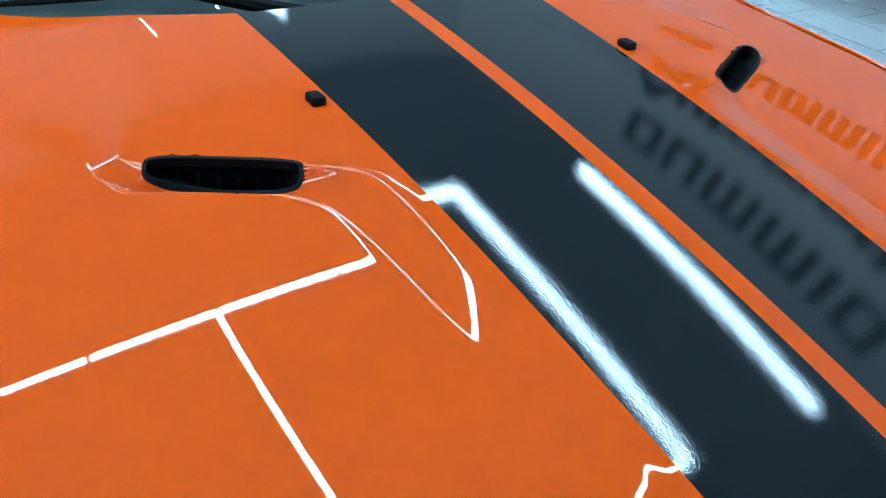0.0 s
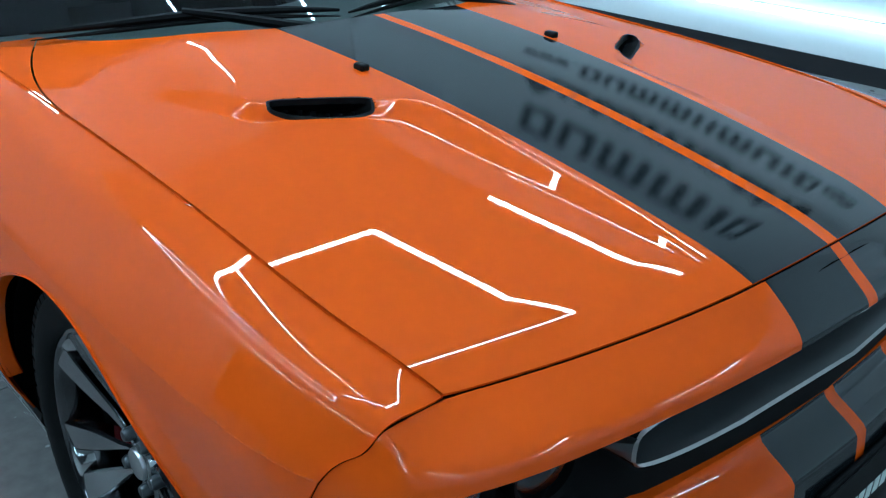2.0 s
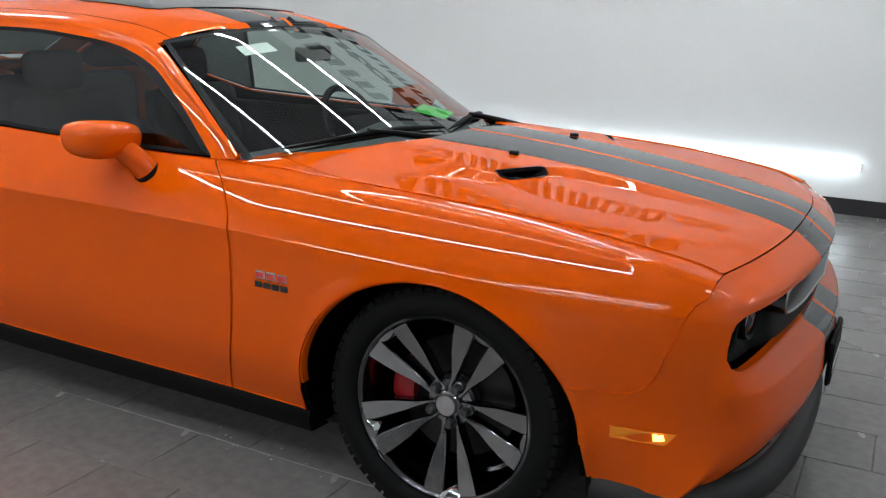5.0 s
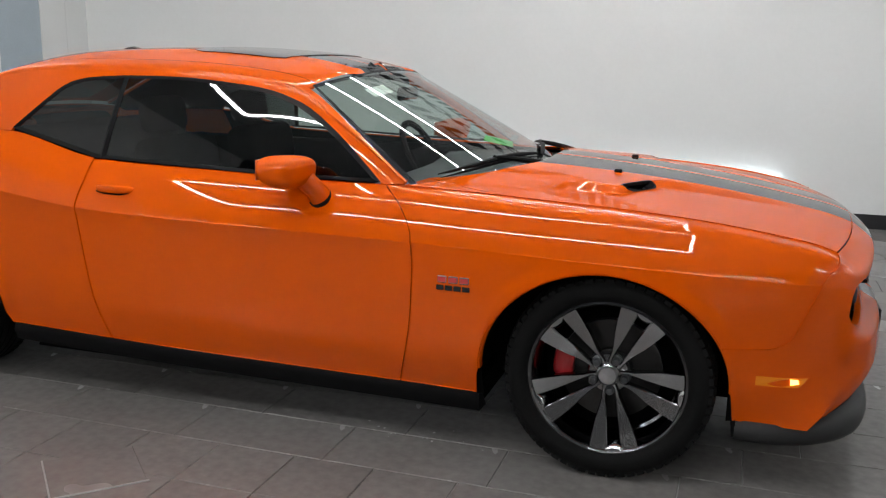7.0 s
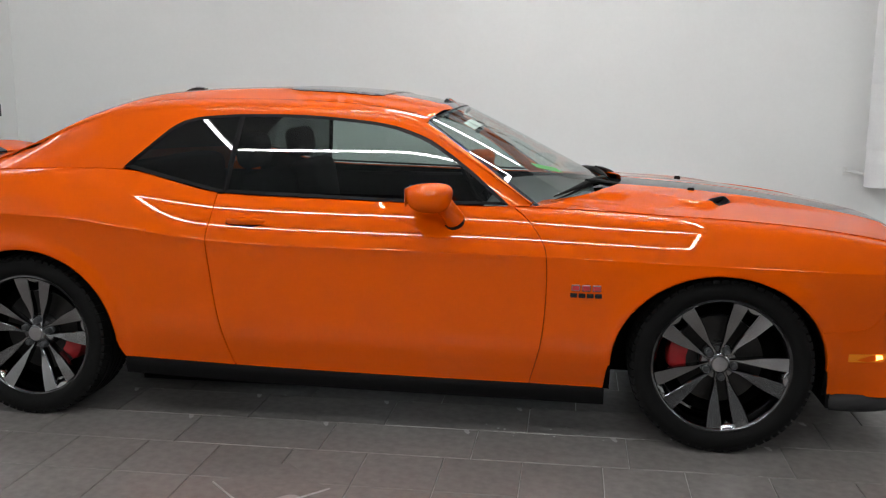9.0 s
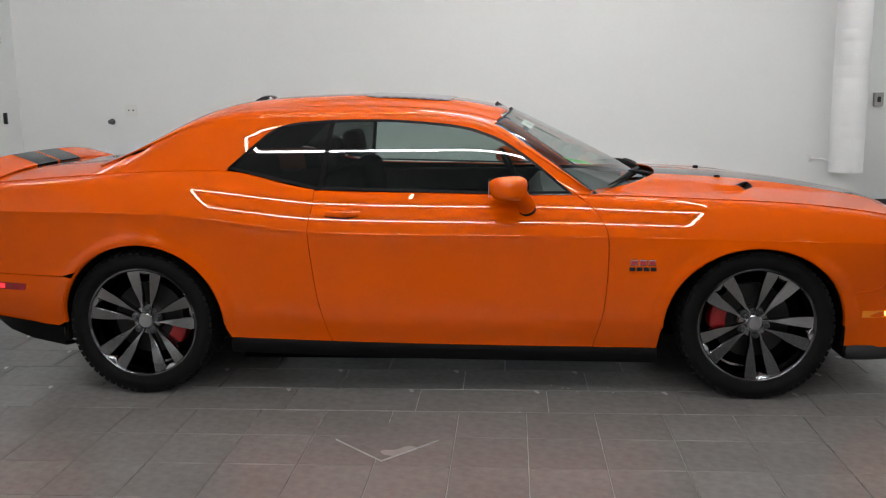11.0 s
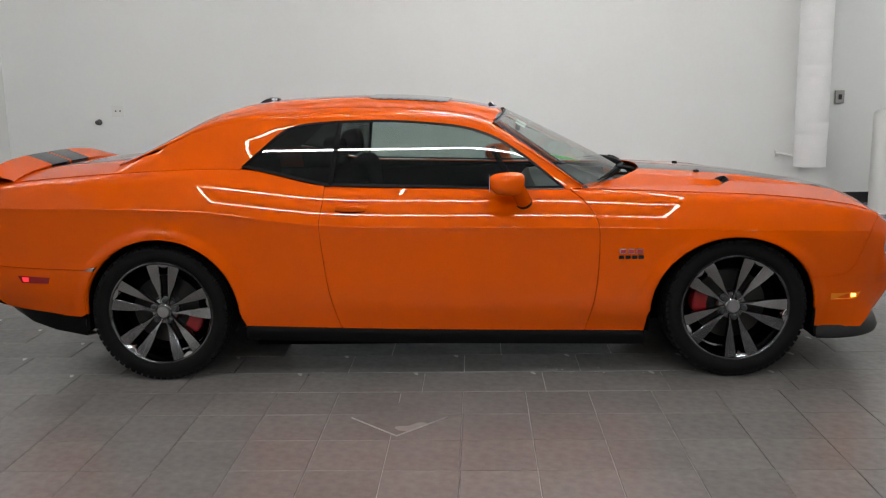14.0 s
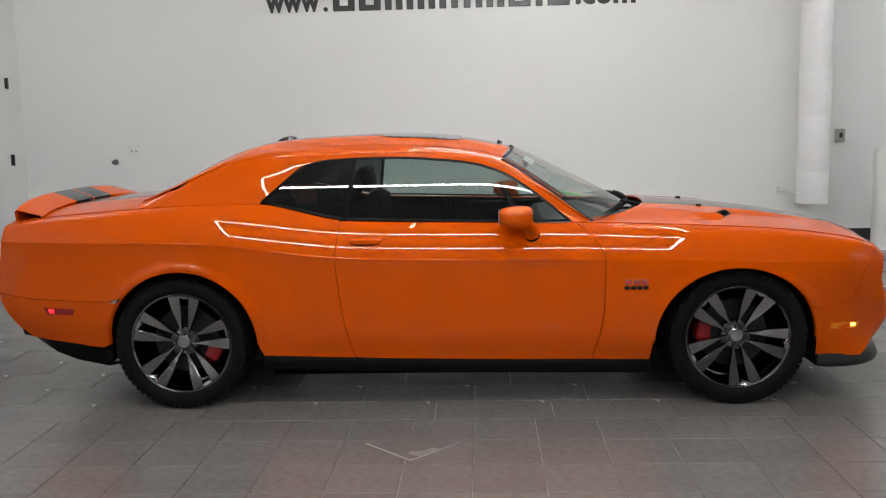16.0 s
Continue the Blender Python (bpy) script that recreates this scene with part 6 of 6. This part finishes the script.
lettering("www", -2.21, -1.60, 2.735, 0.185, 0.03)
lettering(".", -1.565, -1.515, 2.735, 0.05, 0.03)
sign_row(-1.46, 1.13, 2.735, 3.02, ["ring", "cup", "comb", "comb", "bar", "bar", "comb", "cup", "bar", "ring"], 0.075)
lettering(".com", 1.19, 1.84, 2.735, 0.19, 0.03)
lettering("Automotive", -2.15, 1.6, 3.33, 0.42, 0.03)
sign_row(-1.95, 1.30, 4.08, 4.68, ["ring", "cup", "comb", "comb", "bar", "ring"], 0.13)

bm = bmesh.new()
box(bm, (-3.86, WALL_Y - 0.008, 1.19), (-3.72, WALL_Y - 0.001, 1.32), 0.004, 2)
ou = part("wall_outlet", bm, WHITEPLASTIC)
tagged(ou, "white double wall outlet plate on the white wall", "outlet")
for dx in (-0.025, 0.025):
    bm = bmesh.new()
    box(bm, (-3.79 + dx - 0.008, WALL_Y - 0.0115, 1.247), (-3.79 + dx + 0.008, WALL_Y - 0.0075, 1.263), 0.002, 1)
    part("socket", bm, BASEBLACK, ou, "dark socket hole")
bm = bmesh.new()
lathe(bm, [(0.034, 0.0), (0.032, -0.012), (0.020, -0.016), (0.018, -0.045), (0.026, -0.055), (0.022, -0.068), (0.0005, -0.070)], 24, "Y", centre=(-4.01, WALL_Y - 0.001, 1.135))
tagged(part("wall_valve", bm, SATIN, smooth=True, sharp=40), "small dark metal valve cap on the white wall", "valve")

# wrapped pipe in front of the wall's end
pipe = empty("wrapped_pipe", "tall vertical pipe wrapped in white sheet, beside the wall's end", "pipe")
PX, PY, PR = 3.71, WALL_Y - 0.22, 0.165
bm = bmesh.new()
prof = []
zz = 0.55
rnd = random.Random(4)
prof.append((PR - 0.012, 0.55))
while zz < CEIL - 0.05:
    prof += [(PR + rnd.uniform(-0.003, 0.003), zz), (PR + 0.001 + rnd.uniform(-0.003, 0.003), zz + 0.10), (PR - 0.0005, zz + 0.113)]
    zz += 0.118
lathe(bm, prof, 40, "Z", centre=(PX, PY, 0))
part("wrap", bm, WRAP, pipe, "white wrapped sheet with overlapping seams", smooth=True, sharp=60)
bm = bmesh.new()
lathe(bm, [(PR - 0.012, 0.552), (0.10, 0.555), (0.09, 0.60), (0.001, 0.60)], 40, "Z", centre=(PX, PY, 0))
part("pipe_end", bm, WHITEPLASTIC, pipe, "white pipe end")
bm = bmesh.new()
tube_path(bm, [(3.42, WALL_Y - 0.03, 0.675), (3.50, WALL_Y - 0.06, 0.67), (3.57, WALL_Y - 0.15, 0.655)], 0.012, 8)
box(bm, (3.405, WALL_Y - 0.03, 0.64), (3.445, WALL_Y - 0.001, 0.71), 0.004, 1)
part("pipe_bracket", bm, WHITEPLASTIC, pipe, "small white wall bracket")
bm = bmesh.new()
box(bm, (4.36, WALL_Y + 0.85, 1.17), (4.46, WALL_Y + 0.899, 1.32), 0.006, 2)
jb = part("wall_box", bm, METAL)
tagged(jb, "small grey metal electrical box in the recess", "electrical box")
bm = bmesh.new()
box(bm, (4.39, WALL_Y + 0.844, 1.215), (4.43, WALL_Y + 0.8515, 1.275), 0.004, 1)
part("switch", bm, BASEBLACK, jb, "dark switch")

# white bollard
bol = empty("bollard", "white painted steel bollard standing on the floor", "bollard")
bm = bmesh.new()
lathe(bm, [(0.10, 0.0), (0.10, 1.06), (0.095, 1.09), (0.07, 1.115), (0.03, 1.125), (0.0005, 1.127)], 36, "Z", centre=(4.56, 4.64, 0))
part("post", bm, WHITEPLASTIC, bol, "white round post", smooth=True, sharp=60)
bm = bmesh.new()
lathe(bm, [(0.125, 0.0), (0.125, 0.006), (0.10, 0.012)], 36, "Z", centre=(4.56, 4.64, 0))
part("foot_ring", bm, WHITEPLASTIC, bol, "white foot ring", smooth=True, sharp=40)

# flush door in the side wall, with a tall clouded pane
dr = tagged(new("door_1"), "white flush door with dark hinges and a clouded pane", "door", kind="structure")
bm = bmesh.new()
box(bm, (-5.049, 3.90, 0.01), (-5.03, 4.27, 2.28), 0.003, 1)
box(bm, (-5.049, 3.07, 0.01), (-5.03, 3.33, 2.28), 0.003, 1)
box(bm, (-5.049, 3.331, 0.01), (-5.03, 3.899, 0.30), 0.003, 1)
box(bm, (-5.049, 3.331, 2.10), (-5.03, 3.899, 2.28), 0.003, 1)
leaf = part("leaf", bm, DOORPAINT, dr, "white door leaf")
bm = bmesh.new()
box(bm, (-5.049, 3.332, 0.302), (-5.036, 3.898, 2.098), 0.001, 1)
part("door_pane", bm, CLOUDED, leaf, "clouded blue-grey pane")
for z in (0.35, 1.195, 2.03):
    bm = bmesh.new()
    lathe(bm, [(0.013, z - 0.06), (0.013, z + 0.06)], 10, "Z", centre=(-5.019, 4.285, 0))
    box(bm, (-5.03, 4.245, z - 0.058), (-5.026, 4.285, z + 0.058))
    part("hinge", bm, BASEBLACK, dr, "dark steel hinge")
bm = bmesh.new()
box(bm, (-5.049, 4.282, 0.0), (-5.040, 4.32, 2.33), 0.003, 1)
box(bm, (-5.049, 3.02, 0.0), (-5.040, 3.058, 2.33), 0.003, 1)
box(bm, (-5.049, 3.059, 2.292), (-5.041, 4.281, 2.33), 0.003, 1)
part("door_frame", bm, DOORPAINT, dr, "white door frame")

# square access plate let into the floor
bm = bmesh.new()
m = Matrix.Translation((-0.195, -1.46, 0.0)) @ Matrix.Rotation(radians(46), 4, "Z")
box(bm, (-0.152, -0.152, -0.004), (0.152, 0.152, 0.0025), 0.002, 1, m)
pl = tagged(part("floor_plate", bm, TILE), "square tile-covered access plate set diagonally in the floor", "floor plate")
bm = bmesh.new()
for a, b in (((-0.158, -0.158), (0.158, -0.152)), ((-0.158, -0.152), (-0.152, 0.158))):
    box(bm, (a[0], a[1], -0.004), (b[0], b[1], 0.0045), 0.001, 1, m)
part("plate_edge", bm, GROUT, pl, "pale worn edge strip")

# crumbs of dried snow on the tiles beside the sill
rnd = random.Random(11)
V, F = [], []
for k in range(16):
    x, y = rnd.gauss(0.78, 0.16), -0.78 + rnd.gauss(0, 0.05)
    r, h = rnd.uniform(0.002, 0.007), rnd.uniform(0.001, 0.004)
    o = len(V)
    V += [(x + r * rnd.uniform(0.6, 1.3) * math.cos(a), y + r * math.sin(a), 0.0) for a in (0, 1.3, 2.5, 3.8, 5.0)] + [(x, y, h)]
    F += [(o + q, o + (q + 1) % 5, o + 5) for q in range(5)]
me = bpy.data.meshes.new("crumbs")
me.from_pydata(V, [], F)
tagged(link_mesh("floor_crumbs", me, GROUT), "small pale crumbs of dirt on the floor tiles", "dirt", kind="stuff")

# ---- floor tiles ----
PITCH, GAP = 0.3085, 0.004


def tile_mesh(name, w, d):
    bm = bmesh.new()
    box(bm, (0, 0, -0.008), (w - GAP, d - GAP, 0.0), 0.0015, 1)
    bmesh.ops.delete(bm, geom=[f for f in bm.faces if f.normal.z < -0.9], context="FACES_ONLY")
    me = bpy.data.meshes.new(name)
    bm.to_mesh(me)
    bm.free()
    me.materials.append(TILE)
    return me


SMALL, LONG = tile_mesh("tile_small", PITCH, PITCH), tile_mesh("tile_long", 2 * PITCH, PITCH)
rest, made = [], 0
Y_SPLIT = -1.107
rows_y = [Y_SPLIT + PITCH * k for k in range(-26, 22)]
spots_near = []
for k, y in enumerate(rows_y):
    if y > WALL_Y + 1.0 or y < -9.1:
        continue
    near = y < Y_SPLIT - 0.01
    step = PITCH if near else 2 * PITCH
    off = 0.091 if near else 0.091 + (k % 3) * PITCH * 2 / 3
    n0 = int((-5.2 - off) / step) - 1
    x = off + n0 * step
    while x < 8.3:
        spots_near.append((x, y, near))
        x += step
spots_near.sort(key=lambda s: abs(s[0] - 0.3) * 0.6 + abs(s[1] + 1.0))
for n_, (x, y, near) in enumerate(spots_near):
    if n_ < 290:
        ob = new("tile", SMALL if near else LONG)
        ob.parent = floor
        ob.location = (x + GAP / 2, y + GAP / 2, 0.0)
    else:
        rest.append((x, y, near))
V, F = [], []
for x, y, near in rest:
    w = (PITCH if near else 2 * PITCH) - GAP
    d = PITCH - GAP
    x0, y0 = x + GAP / 2, y + GAP / 2
    o = len(V)
    V += [(x0, y0, 0), (x0 + w, y0, 0), (x0 + w, y0 + d, 0), (x0, y0 + d, 0), (x0, y0, -0.006), (x0 + w, y0, -0.006), (x0 + w, y0 + d, -0.006), (x0, y0 + d, -0.006)]
    F += [(o, o + 1, o + 2, o + 3), (o, o + 4, o + 5, o + 1), (o + 1, o + 5, o + 6, o + 2), (o + 2, o + 6, o + 7, o + 3), (o + 3, o + 7, o + 4, o)]
me = bpy.data.meshes.new("tiles")
me.from_pydata(V, [], F)
me.update()
far = link_mesh("far_tiles", me, TILE, floor)
tagged(far, "grey porcelain floor tiles further off", kind="stuff")
